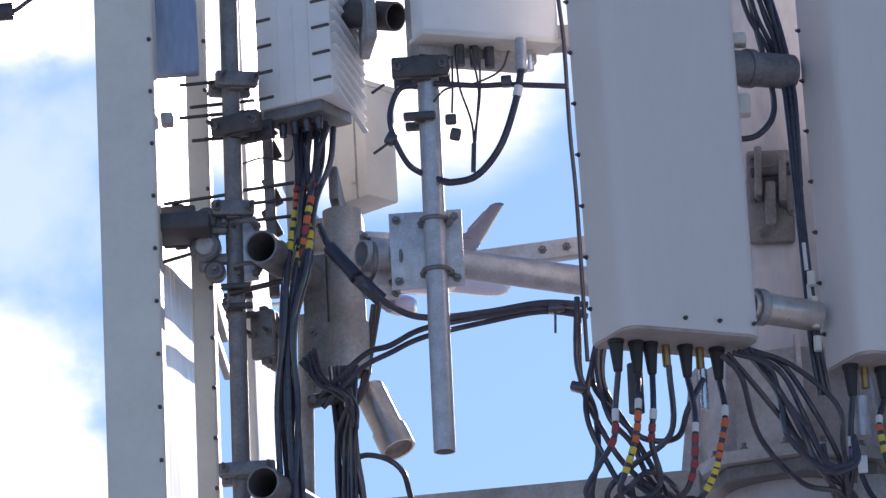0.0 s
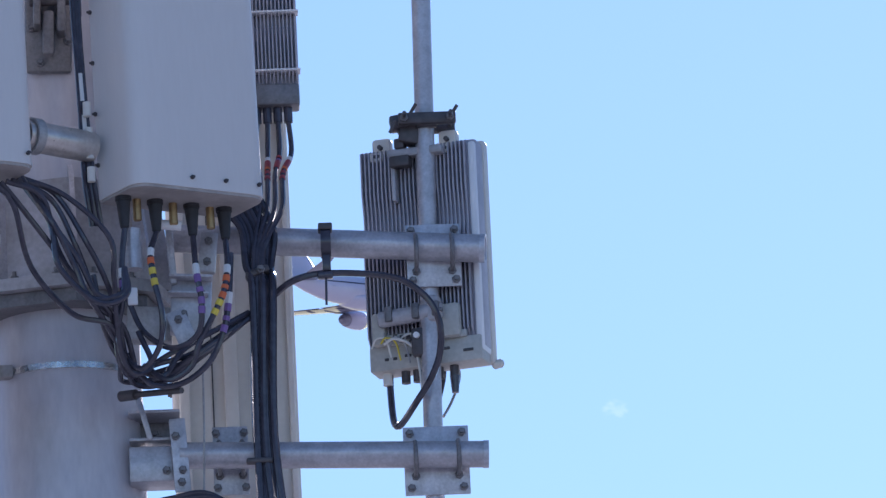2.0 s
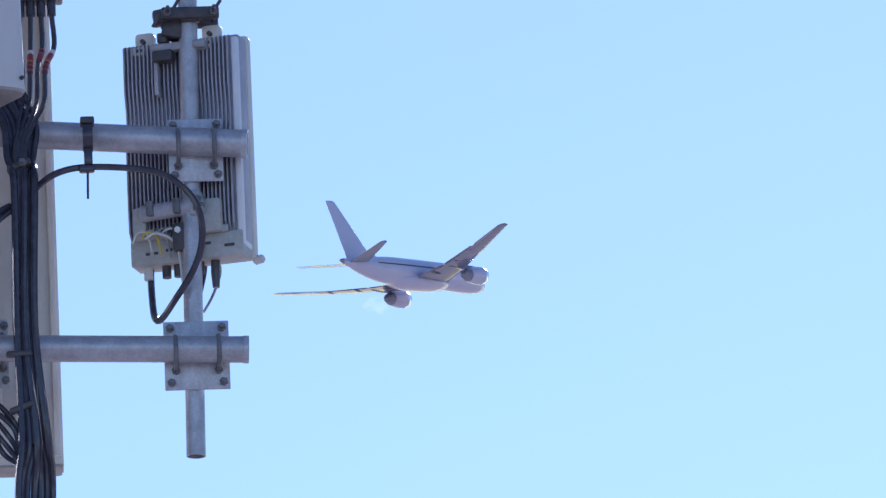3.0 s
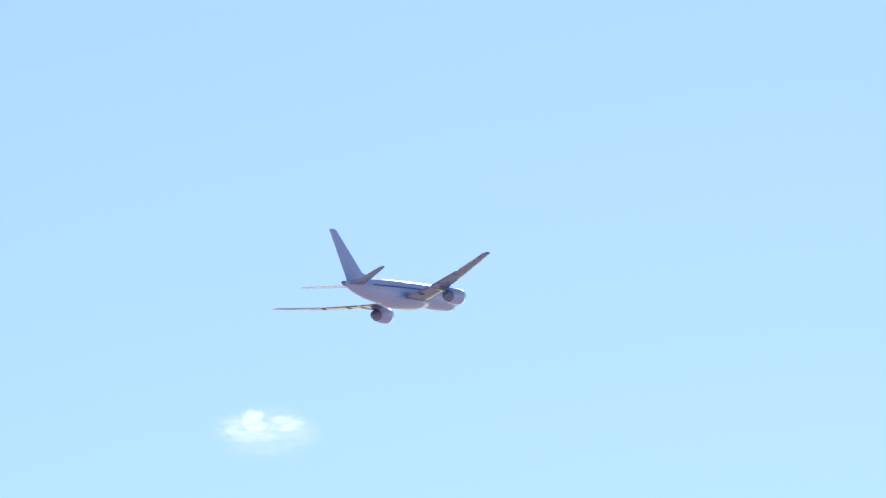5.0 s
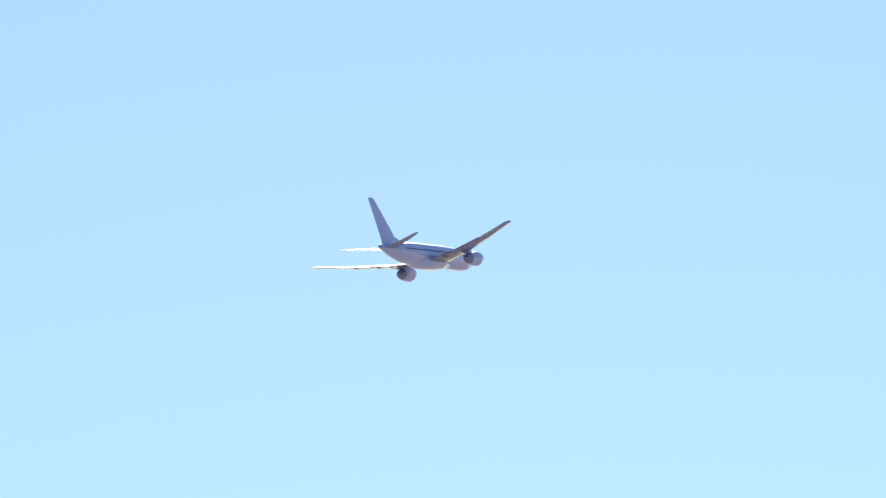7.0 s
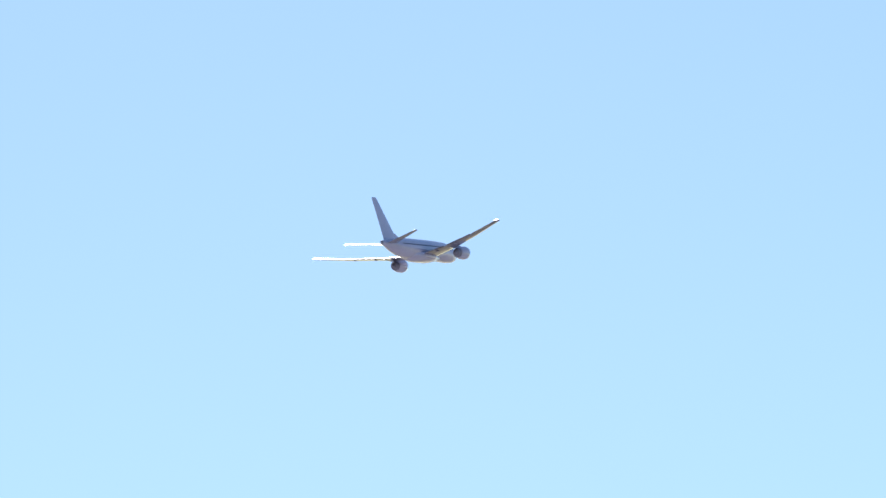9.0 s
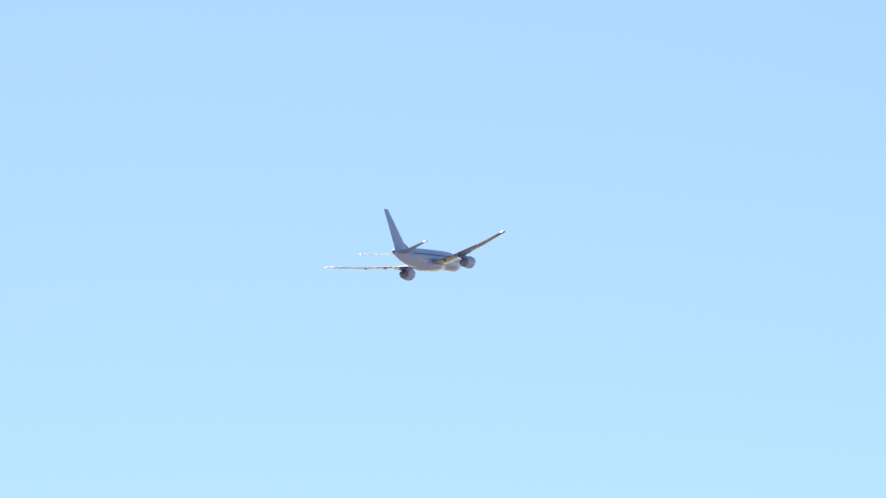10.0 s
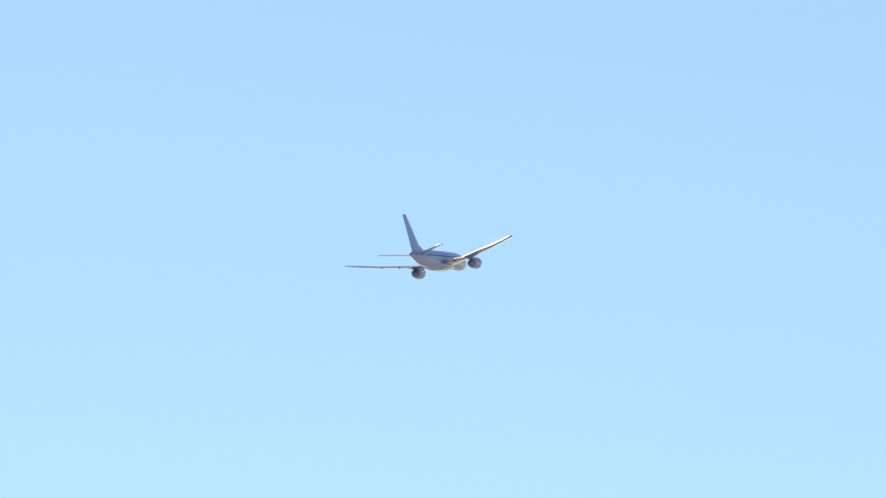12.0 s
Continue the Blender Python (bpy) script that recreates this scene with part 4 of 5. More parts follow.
for x, y in ((0.05, 0.05), (0.09, 0.05), (0.13, 0.05), (0.17, 0.05), (0.07, 0.11), (0.11, 0.11), (0.15, 0.11)):
    part("boot", rod((x, y, -0.075), (x, y, -0.03), 0.010, 0.0135, n=12), BLACK, radio_1, "black cable boot")
box2 = box_radio(Vector((-1.412, 25.350, 9.808)), -40, 0.15, 0.13, 0.34, "plain cream junction box behind the pipes", CREAM, slots=False)
part("door_seam", box((0.106, -0.004, 0.0), (0.110, 0.004, 0.34), 0), DULL, box2)
part("lid", box((-0.006, -0.006, 0.335), (0.156, 0.136, 0.352), 0.004), CREAM, box2)
for z in (0.05, 0.28):
    part("hinge", rod((0.1, -0.008, z), (0.1, -0.008, z + 0.03), 0.006, n=8), CREAM, box2)

small = thing("remote_radio", here((-1.130, 24.580, 10.016), 0, 0, 24), "small white radio with cables from its underside", "radio unit", "remote radios")
part("cover", box((0.0, -0.12, 0.012), (0.415, -0.02, 0.5), 0.014), WHITE, small)
part("rim", box((-0.004, -0.125, 0.0), (0.419, -0.015, 0.016), 0.005), CREAM, small, "cream rim under the cover")
part("body", box((0.02, -0.03, -0.03), (0.38, 0.07, 0.45), 0.008), DULL, small)
for i in range(4):
    part("vent_slot", box((0.02, -0.04, -0.036 + 0.0), (0.11, -0.03 + 0.02 * i, -0.03), 0.001), DARK, small)
for x in (0.135, 0.18, 0.225, 0.345):
    part("socket", rod((x, -0.05, -0.06), (x, -0.05, 0.0), 0.014, n=14), STEEL if x > 0.3 else DARK, small)

# ---- sockets and feeders under the two sector antennas ----
def sockets(ant, xs, brass):
    for i, x in enumerate(xs):
        if i in brass:
            s = part("socket", rod((x, -0.08, -0.07), (x, -0.08, 0.0), 0.012, n=14, bevel=0.002), BRASS, ant, "brass socket")
        else:
            s = part("socket", rod((x, -0.09, -0.02), (x, -0.09, 0.0), 0.023, n=14), BOOT, ant, "black rubber socket boot")
            part("boot", rod((x, -0.09, -0.10), (x, -0.09, -0.018), 0.0125, 0.0205, n=14, bevel=0.003), BOOT, s)


sockets(panel_a, (0.03, 0.093, 0.138, 0.193, 0.25, 0.30, 0.35), (3, 5))
sockets(panel_b, (0.03, 0.08, 0.134, 0.198, 0.253, 0.32, 0.36), (1, 3, 5))
W, O, R_, Y, U = "white", "orange", "red", "yellow", "purple"


def tape_run(start, gap, colours, lead=0.05):
    return [(start - lead, start - lead * 0.3, W)] + bands(start, gap, colours, 0.55)


def under(ant, x, drop=0.10):
    """The mouth of a socket boot below an antenna."""
    return ant.matrix_world @ Vector((x, -0.09, -drop))


bpy.context.view_layer.update()
CA = "black feeder cable with coloured tape bands under the antenna"
cable([under(panel_a, 0.03), (-0.601, 24.400, 8.876), (-0.611, 24.400, 8.779), (-0.659, 24.420, 8.706), (-0.698, 24.450, 8.644), (-0.658, 24.480, 8.601), (-0.586, 24.500, 8.660), (-0.514, 24.520, 8.710), (-0.435, 24.700, 8.676), (-0.424, 24.950, 8.582)], 0.0085, CA, tape_run(0.18, 0.05, [R_, R_]), step=14)
cable([under(panel_a, 0.093), (-0.538, 24.380, 8.866), (-0.550, 24.380, 8.769), (-0.581, 24.380, 8.682), (-0.603, 24.400, 8.624), (-0.572, 24.450, 8.588), (-0.507, 24.550, 8.556), (-0.424, 24.700, 8.590), (-0.382, 24.900, 8.598)], 0.0085, CA, tape_run(0.16, 0.042, [O, O, O, Y, Y, Y]), step=14)
cable([under(panel_a, 0.138), (-0.498, 24.420, 8.860), (-0.508, 24.430, 8.765), (-0.490, 24.450, 8.673), (-0.517, 24.500, 8.640), (-0.572, 24.520, 8.640), (-0.631, 24.540, 8.739), (-0.687, 24.540, 8.906), (-0.648, 24.620, 9.125)], 0.0085, CA, tape_run(0.18, 0.04, [R_, R_]), step=14)
cable([under(panel_a, 0.25), (-0.385, 24.460, 8.857), (-0.389, 24.450, 8.765), (-0.399, 24.470, 8.690), (-0.431, 24.500, 8.635), (-0.495, 24.550, 8.637), (-0.572, 24.600, 8.704), (-0.548, 24.700, 8.633), (-0.430, 24.950, 8.615)], 0.0085, CA, tape_run(0.22, 0.055, [R_, R_, R_, R_]), step=14)
cable([under(panel_a, 0.35), (-0.301, 24.480, 8.858), (-0.321, 24.460, 8.747), (-0.342, 24.470, 8.678), (-0.385, 24.500, 8.619), (-0.452, 24.600, 8.596), (-0.442, 24.800, 8.590), (-0.417, 25.000, 8.579)], 0.0085, CA, tape_run(0.18, 0.045, [O, O, O, O, Y, Y, Y, Y]), step=14)
loops = [[(-0.695, 24.600, 9.204), (-0.697, 24.580, 9.000), (-0.642, 24.540, 8.838), (-0.584, 24.540, 8.737), (-0.503, 24.600, 8.668), (-0.439, 24.800, 8.655), (-0.432, 25.000, 8.596)],
         [(-0.696, 24.600, 9.254), (-0.705, 24.580, 9.050), (-0.664, 24.560, 8.910), (-0.661, 24.540, 8.774), (-0.683, 24.560, 8.650), (-0.594, 24.640, 8.611), (-0.443, 24.900, 8.651)],
         [(-0.630, 24.640, 9.196), (-0.668, 24.600, 9.021), (-0.616, 24.560, 8.908), (-0.533, 24.540, 8.815), (-0.440, 24.540, 8.810), (-0.404, 24.500, 8.878), under(panel_a, 0.30)],
         [(-0.614, 24.640, 9.195), (-0.637, 24.580, 8.997), (-0.565, 24.560, 8.839), (-0.501, 24.600, 8.717), (-0.456, 24.800, 8.640), (-0.422, 25.000, 8.546)],
         [(-0.622, 24.640, 9.196), (-0.650, 24.580, 9.047), (-0.625, 24.540, 8.886), (-0.566, 24.560, 8.807), (-0.517, 24.600, 8.701), (-0.438, 24.800, 8.688), (-0.397, 25.000, 8.594)],
         [under(panel_a, 0.193, 0.07), (-0.454, 24.500, 8.815), (-0.569, 24.540, 8.736), (-0.643, 24.560, 8.664), (-0.596, 24.700, 8.603), (-0.477, 24.900, 8.603), (-0.419, 25.050, 8.510)]]
for line in loops:
    cable(line, 0.0085, "black feeder cable looping under the sector antenna", step=10)
for p, q, w in (((-0.703, 24.570, 8.981), (-0.629, 24.570, 8.977), 0.03),):
    flat("cable_tie", p, 0.05, 0.04, 0.025, BLACK, "black tie block holding the feeder cables", "cable tie", ry=20)
pipe("connector_adapter", (-0.543, 24.440, 8.999), (-0.544, 24.440, 8.860), 0.022, "dark cylindrical line adapter under the antenna", DARK, wall=0, category="connector")
pipe("connector_adapter", (-0.358, 24.540, 9.002), (-0.357, 24.540, 8.887), 0.012, "bright metal line adapter under the antenna", STEEL, wall=0, category="connector")

# sweep of feeders from the first antenna to the second
for i in range(6):
    j = (i - 2.5) * 1.25
    pts = [Vector((-0.263, 24.550, 9.049)) + Vector((0.012 * j, 0.02 * j, 0.008 * j)), Vector((-0.172, 24.600, 9.001)) + Vector((0.022 * j, 0.015 * j, 0.012 * j)), Vector((-0.093, 24.650, 8.872)) + Vector((0.03 * j, 0.01 * j, 0.016 * j)),
           Vector((-0.021, 24.700, 8.759)) + Vector((0.018 * j, 0, 0.014 * j)), Vector((0.029, 24.780, 8.689)) + Vector((0.006 * j, 0, 0)), Vector((0.047, 24.850, 8.593)) + Vector((0.005 * j, 0.004 * j, -0.004 * j)), Vector((0.069, 24.950, 8.584)) + Vector((0.006 * j, 0.0, 0.008 * j)), Vector((0.120, 24.980, 8.591)) + Vector((0.0, 0.0, 0.008 * j)), Vector((0.229, 25.020, 8.652)) + Vector((0, 0, 0.008 * j)), Vector((0.396, 25.120, 8.794)) + Vector((0, 0.01 * j, 0.005 * j))]
    cable(pts, 0.008, "black feeder cable hanging between the two antennas", step=8, loose=0.028)
for i in range(3):
    cable([Vector((-0.232, 24.600, 9.079)) + Vector((0, 0.03 * i, 0)), (-0.152, 24.580, 8.937), Vector((-0.119, 24.580, 8.804)) + Vector((0.012 * i, 0, 0.01 * i)), Vector((-0.038, 24.600, 8.707)) + Vector((0, 0, 0.012 * i)), (0.039, 24.620, 8.733), (0.049, 24.640, 8.812)],
          0.0085, "black feeder cable drooping between the two antennas", step=8, loose=0.015)

CB = "black feeder cable with coloured tape bands under the second antenna"
cable([under(panel_b, 0.03), (0.042, 24.740, 8.852), (0.041, 24.740, 8.754), (0.025, 24.760, 8.661), (0.038, 24.800, 8.590), (0.068, 24.840, 8.559), (0.116, 24.880, 8.596), (0.081, 24.900, 8.699)], 0.0085, CB, tape_run(0.22, 0.05, [U, U]), step=14)
cable([under(panel_b, 0.134), (0.123, 24.740, 8.881), (0.131, 24.730, 8.796), (0.149, 24.730, 8.696), (0.139, 24.750, 8.612), (0.089, 24.800, 8.563), (0.039, 24.840, 8.621), (0.019, 24.860, 8.723)], 0.0085, CB, tape_run(0.18, 0.05, [O, Y, Y]), step=14)
cable([under(panel_b, 0.253), (0.249, 24.780, 8.838), (0.261, 24.780, 8.739), (0.246, 24.800, 8.655), (0.174, 24.840, 8.631), (0.097, 24.900, 8.698), (0.054, 24.920, 8.805)], 0.0085, CB, tape_run(0.2, 0.05, [U, U, U, U]), step=14)
cable([under(panel_b, 0.36), (0.337, 24.820, 8.857), (0.323, 24.800, 8.775), (0.288, 24.800, 8.702), (0.250, 24.810, 8.633), (0.227, 24.830, 8.574), (0.162, 24.860, 8.544), (0.093, 24.900, 8.599)], 0.0085, CB, tape_run(0.2, 0.045, [O, O, O, Y, Y]), step=14)
cable([(0.349, 24.850, 8.904), (0.338, 24.840, 8.769), (0.318, 24.840, 8.671), (0.274, 24.840, 8.582), (0.193, 24.860, 8.531), (0.106, 24.880, 8.544), (0.047, 24.900, 8.634)], 0.0085, CB, tape_run(0.2, 0.05, [U, U, U]), step=14)
for i in range(1):
    x = 0.024 * i
    cable([Vector((-0.039, 24.800, 8.840)) + Vector((x * 0.8, 0.01 * i, 0)), Vector((0.003, 24.820, 8.712)) + Vector((x, 0, 0)), Vector((0.015, 24.840, 8.619)) + Vector((x * 1.1, 0, -0.004 * i)), Vector((0.068, 24.880, 8.575)) + Vector((x * 0.9, 0, 0.006 * i)), Vector((0.155, 24.920, 8.577)) + Vector((x * 0.4, 0, 0.01 * i)), Vector((0.230, 24.960, 8.660)) + Vector((0, 0, 0.01 * i)), Vector((0.396, 25.100, 8.800)) + Vector((0, 0.01 * i, 0.006 * i))],
          0.0085, "black feeder cable looped below the second antenna", step=8, loose=0.022)
flat("cable_label", (0.069, 24.730, 8.753), 0.028, 0.012, 0.05, TAPES["white"], "white cable label plate", "label")
pipe("connector_adapter", (0.074, 24.780, 8.962), (0.076, 24.780, 8.846), 0.024, "dull metal line adapter under the second antenna", GALV, wall=0, category="connector")
pipe("connector_adapter", (0.158, 24.850, 8.995), (0.213, 24.850, 8.989), 0.014, "pale level adapter under the second antenna", WHITE, wall=0, category="connector")

flat("clamp_knuckle", (0.881, 25.26, 9.355), 0.062, 0.06, 0.055, DARK, "dark cast knuckle under the jaw clamp", "clamp", ry=12)
flat("clamp_knuckle", (0.85, 25.25, 9.39), 0.05, 0.05, 0.042, DARK, "dark cast knuckle beside the jaw clamp", "clamp", ry=-10)
flat("clamp_tongue", (0.968, 25.29, 9.325), 0.06, 0.03, 0.012, DARK, "dark tongue of the clamp behind the pipe", "clamp", ry=-8)
for p, q in (((0.876, 25.200, 9.392), (0.900, 25.190, 9.429)), ((0.989, 25.200, 9.381), (1.018, 25.190, 9.421)), ((0.840, 25.200, 9.382), (0.822, 25.200, 9.348))):
    pipe("clamp_pin", p, q, 0.005, "dark pin sticking out of the jaw clamp", DARK, wall=0, category="pin")

# feeders gathered down the mast and down the far antenna
for i in range(8):
    x, y = 0.0135 * i, 25.06 + 0.012 * (i % 2)
    cable([(-0.470 + 0.6 * x, 24.78, 8.700), (-0.448 + 0.9 * x, 24.98, 8.735), (-0.446 + x, y, 8.690), (-0.444 + x, y, 8.600), (-0.442 + x, y, 8.430), (-0.440 + x, y, 7.900), (-0.436 + x, y, 7.400)], 0.0095, "black feeder cable strapped tightly down the mast", group="trunk cables", loose=0.002)
flat("cable_strap", (-0.392, 25.050, 8.540), 0.125, 0.045, 0.010, BLACK, "black strap binding the feeders to the mast", "strap")
flat("cable_strap", (-0.392, 25.050, 8.240), 0.125, 0.045, 0.010, BLACK, "lower black strap binding the feeders to the mast", "strap")
for i in range(7):
    x = 0.0115 * i
    cable([Vector((0.325, 25.150, 9.242)) + Vector((x * 1.2, 0.01 * i, 0)), Vector((0.342, 25.150, 9.132)) + Vector((x * 1.6, 0.01 * i, 0)), Vector((0.383, 25.130, 9.052)) + Vector((x * 1.3, 0.01 * i, 0)), Vector((0.394, 25.100, 8.942)) + Vector((x, 0.012 * i, 0)), Vector((0.408, 25.080, 8.852)) + Vector((x * 0.8, 0.012 * (i % 3), 0)), Vector((0.400, 25.080, 8.438)) + Vector((x * 0.75, 0.012 * (i % 3), 0)), Vector((0.414, 25.080, 8.112)) + Vector((x, 0.012 * (i % 3), 0)), Vector((0.390, 25.080, 7.945)) + Vector((x * 1.4, 0.01 * i, 0)), Vector((0.389, 25.080, 7.425)) + Vector((x, 0, 0))],
          0.0105, "black feeder cable in the trunk beside the far antenna", group="trunk cables", loose=0.006)
for i in range(4):
    top = radio_d.matrix_world @ Vector((0.04 + 0.03 * i, -0.05, -0.07))
    cable([top, top + Vector((0.004 * (i - 2), -0.01, -0.1)), Vector((0.447, 25.280, 9.259)) + Vector((0.022 * i, 0, 0)), Vector((0.441, 25.200, 9.133)) + Vector((0.021 * i, 0, 0)), Vector((0.425, 25.140, 9.032)) + Vector((0.012 * i, 0, 0)), Vector((0.414, 25.090, 8.918)) + Vector((0.008 * i, 0, 0)), Vector((0.408, 25.090, 8.494)) + Vector((0.012 * i, 0, 0)), Vector((0.419, 25.090, 8.098)) + Vector((0.012 * i, 0, 0))],
          0.0075, "thin black radio cable with red tape bands", bands(0.17 + 0.02 * (i % 2), 0.022, [W, R_, R_, O, R_, R_] if i % 2 else [R_, U, R_, R_], 0.5), step=12)
for i in range(6):
    cable([Vector((0.064, 25.150, 8.258)) + Vector((0, 0.01 * i, -0.004 * i)), Vector((0.152, 25.100, 8.271)) + Vector((0.01 * i, 0, -0.014 * i)), Vector((0.280, 25.100, 8.273)) + Vector((0.006 * i, 0, -0.022 * i)), Vector((0.388, 25.120, 8.189)) + Vector((-0.004 * i, 0, -0.02 * i)), Vector((0.411, 25.080, 8.031))],
          0.008, "black cable arching from the mast to the trunk", step=8, loose=0.015)
for i in range(3):
    cable([Vector((0.069, 25.150, 8.250)), Vector((0.118, 25.100, 8.194)) + Vector((0.01 * i, 0, 0)), Vector((0.170, 25.100, 8.093)) + Vector((0.02 * i, 0, 0)), Vector((0.188, 25.100, 7.913)) + Vector((0.02 * i, 0, 0))], 0.008, "black cable dropping beside the mast", step=8)
cable([(0.260, 25.100, 8.634), (0.255, 25.100, 8.403), (0.235, 25.100, 7.911)], 0.003, "thin grey earth wire", mat=DULL)
flat("cable_cleat", (0.410, 25.085, 8.360), 0.075, 0.03, 0.016, DARK, "dark cleat holding the trunk cables", "cable cleat")
flat("cable_cleat", (0.412, 25.085, 8.204), 0.075, 0.03, 0.018, DARK, "lower dark cleat holding the trunk cables", "cable cleat", ry=-20)
flat("cable_cleat", (0.425, 25.100, 8.915), 0.07, 0.05, 0.02, DARK, "small dark cleat with a steel screw", "cable cleat", ry=-20, bolts=((0.01, 0),))

# looped feeder of the large radio
cable([(0.420, 25.150, 8.803), (0.459, 25.150, 8.851), (0.527, 25.080, 8.884), (0.625, 25.130, 8.916), (0.800, 25.100, 8.891), (0.886, 25.100, 8.842), (0.931, 25.100, 8.769), (0.936, 25.120, 8.683), (0.910, 25.160, 8.612), (0.860, 25.220, 8.547), (0.819, 25.280, 8.504), (0.801, 25.320, 8.522), (0.796, 25.360, 8.614), (0.797, 25.380, 8.695)],
      0.010, "black feeder cable looping to the finned radio's socket", step=8)
flat("cable_tie", (0.618, 25.120, 8.907), 0.045, 0.03, 0.02, BLACK, "black cable tie on the looping feeder", "cable tie")
pipe("cable_tie_tail", (0.620, 25.120, 8.903), (0.618, 25.120, 8.820), 0.0035, "loose end of a black cable tie", BLACK, wall=0, category="cable tie")
strap = thing("arm_strap", here((0.623, 25.135, 9.005)), "black strap buckled round the support arm", "strap")
part("loop", rod((-0.014, 0, 0), (0.014, 0, 0), 0.0425, n=28), BLACK, strap)
part("buckle", box((-0.02, -0.03, 0.035), (0.02, 0.02, 0.055), 0.004), DARK, strap)
part("stem", box((-0.012, -0.02, -0.085), (0.012, 0.01, -0.035), 0.004), BLACK, strap)
cable([(0.993, 25.400, 8.718), (0.994, 25.380, 8.659), (0.969, 25.350, 8.587), (0.941, 25.300, 8.528)], 0.004, "thin grey wire under the finned radio", mat=DULL)
cable([(0.952, 25.400, 8.720), (0.951, 25.380, 8.667), (0.928, 25.330, 8.567)], 0.006, "short black wire under the finned radio")
cable([(0.781, 25.280, 8.742), (0.813, 25.260, 8.752), (0.868, 25.260, 8.717), (0.884, 25.260, 8.599)], 0.004, "pale earth wire on the radio's base", mat=CREAM)
part("boot", rod((0.245, -0.05, -0.12), (0.245, -0.05, -0.07), 0.010, 0.014, n=12), BLACK, radio_e)

# cables round the small radio and the upright pipe
cable([(-0.811, 24.570, 9.999), (-0.817, 24.560, 9.911), (-0.840, 24.550, 9.809), (-0.885, 24.540, 9.692), (-0.953, 24.540, 9.613), (-1.025, 24.550, 9.600), (-1.066, 24.580, 9.621)], 0.0105, "thick black cable looping from the small radio to the pipe", [(0.24, 0.29, W)], step=10)
pipe("plug", (-0.810, 24.570, 10.015), (-0.815, 24.560, 9.920), 0.017, "grey metal plug on the small radio's cable", GALV, wall=0, category="connector")
cable([(-1.109, 24.560, 9.899), (-1.162, 24.550, 9.882), (-1.189, 24.540, 9.805), (-1.177, 24.540, 9.729), (-1.147, 24.560, 9.667), (-1.113, 24.590, 9.647), (-1.082, 24.600, 9.638)], 0.0085, "black cable bent round the upright pipe", step=10)
cable([(-1.062, 24.570, 9.902), (-0.932, 24.570, 9.886), (-0.853, 24.580, 9.887), (-0.686, 24.580, 9.870)], 0.0085, "black cable stretched from the pipe to the antenna", step=8)
flat("cable_tie", (-0.858, 24.570, 9.893), 0.032, 0.03, 0.032, BLACK, "black tie block on the stretched cable", "cable tie")
flat("cable_tie", (-1.190, 24.540, 9.735), 0.03, 0.03, 0.035, BLACK, "black tie block on the bent cable", "cable tie", ry=30)
pipe("cable_tie_tail", (-1.193, 24.540, 9.727), (-1.239, 24.530, 9.693), 0.004, "loose end of a dark cable tie", BLACK, wall=0, category="cable tie")
pipe("cable_tie_tail", (-1.201, 24.540, 9.898), (-1.236, 24.530, 9.872), 0.004, "loose end of a dark tie by the clamp", BLACK, wall=0, category="cable tie")
for pts in ([(-0.993, 24.570, 10.003), (-0.992, 24.570, 9.894), (-0.961, 24.560, 9.771), (-0.960, 24.550, 9.659)], [(-0.955, 24.570, 9.995), (-0.938, 24.570, 9.890), (-0.944, 24.560, 9.803), (-0.962, 24.550, 9.651)], [(-0.929, 24.570, 9.999), (-0.935, 24.570, 9.856), (-0.955, 24.560, 9.737)], [(-0.847, 24.570, 9.984), (-0.874, 24.570, 9.927), (-0.948, 24.570, 9.894), (-1.028, 24.570, 9.883), (-1.065, 24.570, 9.848)], [(-1.007, 24.570, 9.979), (-1.011, 24.570, 9.878), (-1.016, 24.570, 9.811)]):
    cable(pts, 0.0032, "thin dark control wire under the small radio", mat=DARK)
pipe("wire_sleeve", (-0.958, 24.550, 9.709), (-0.964, 24.550, 9.626), 0.007, "black sleeve on the control wires", BLACK, wall=0, category="sleeve")
flat("tag_bundle", (-1.020, 24.570, 9.792), 0.032, 0.02, 0.03, DARK, "dark bundle of tags on a wire", "tag")
flat("tag_bundle", (-1.009, 24.570, 9.747), 0.03, 0.02, 0.035, DARK, "lower dark bundle of tags on a wire", "tag", ry=15)

# feeders across the open middle
cable([(-1.417, 24.780, 9.572), (-1.383, 24.700, 9.477), (-1.297, 24.620, 9.346), (-1.208, 24.680, 9.281), (-1.115, 24.700, 9.254), (-0.956, 24.700, 9.259), (-0.796, 24.680, 9.269), (-0.669, 24.650, 9.246)], 0.010, "black feeder cable crossing to the sector antenna", step=10)
pipe("cable_sleeve", (-1.383, 24.695, 9.476), (-1.309, 24.625, 9.362), 0.021, "thick black sleeve on the crossing cables", BLACK, wall=0, category="sleeve")
pipe("cable_sleeve", (-1.309, 24.625, 9.362), (-1.245, 24.655, 9.301), 0.021, "thick black sleeve end on the crossing cables", BLACK, wall=0, category="sleeve")
cable([(-1.445, 24.850, 9.086), (-1.384, 24.820, 9.134), (-1.300, 24.800, 9.194), (-1.233, 24.760, 9.199), (-1.134, 24.730, 9.233), (-0.957, 24.700, 9.248), (-0.797, 24.690, 9.259), (-0.680, 24.720, 9.248)], 0.0085, "black feeder cable sagging behind the pipe", step=10)
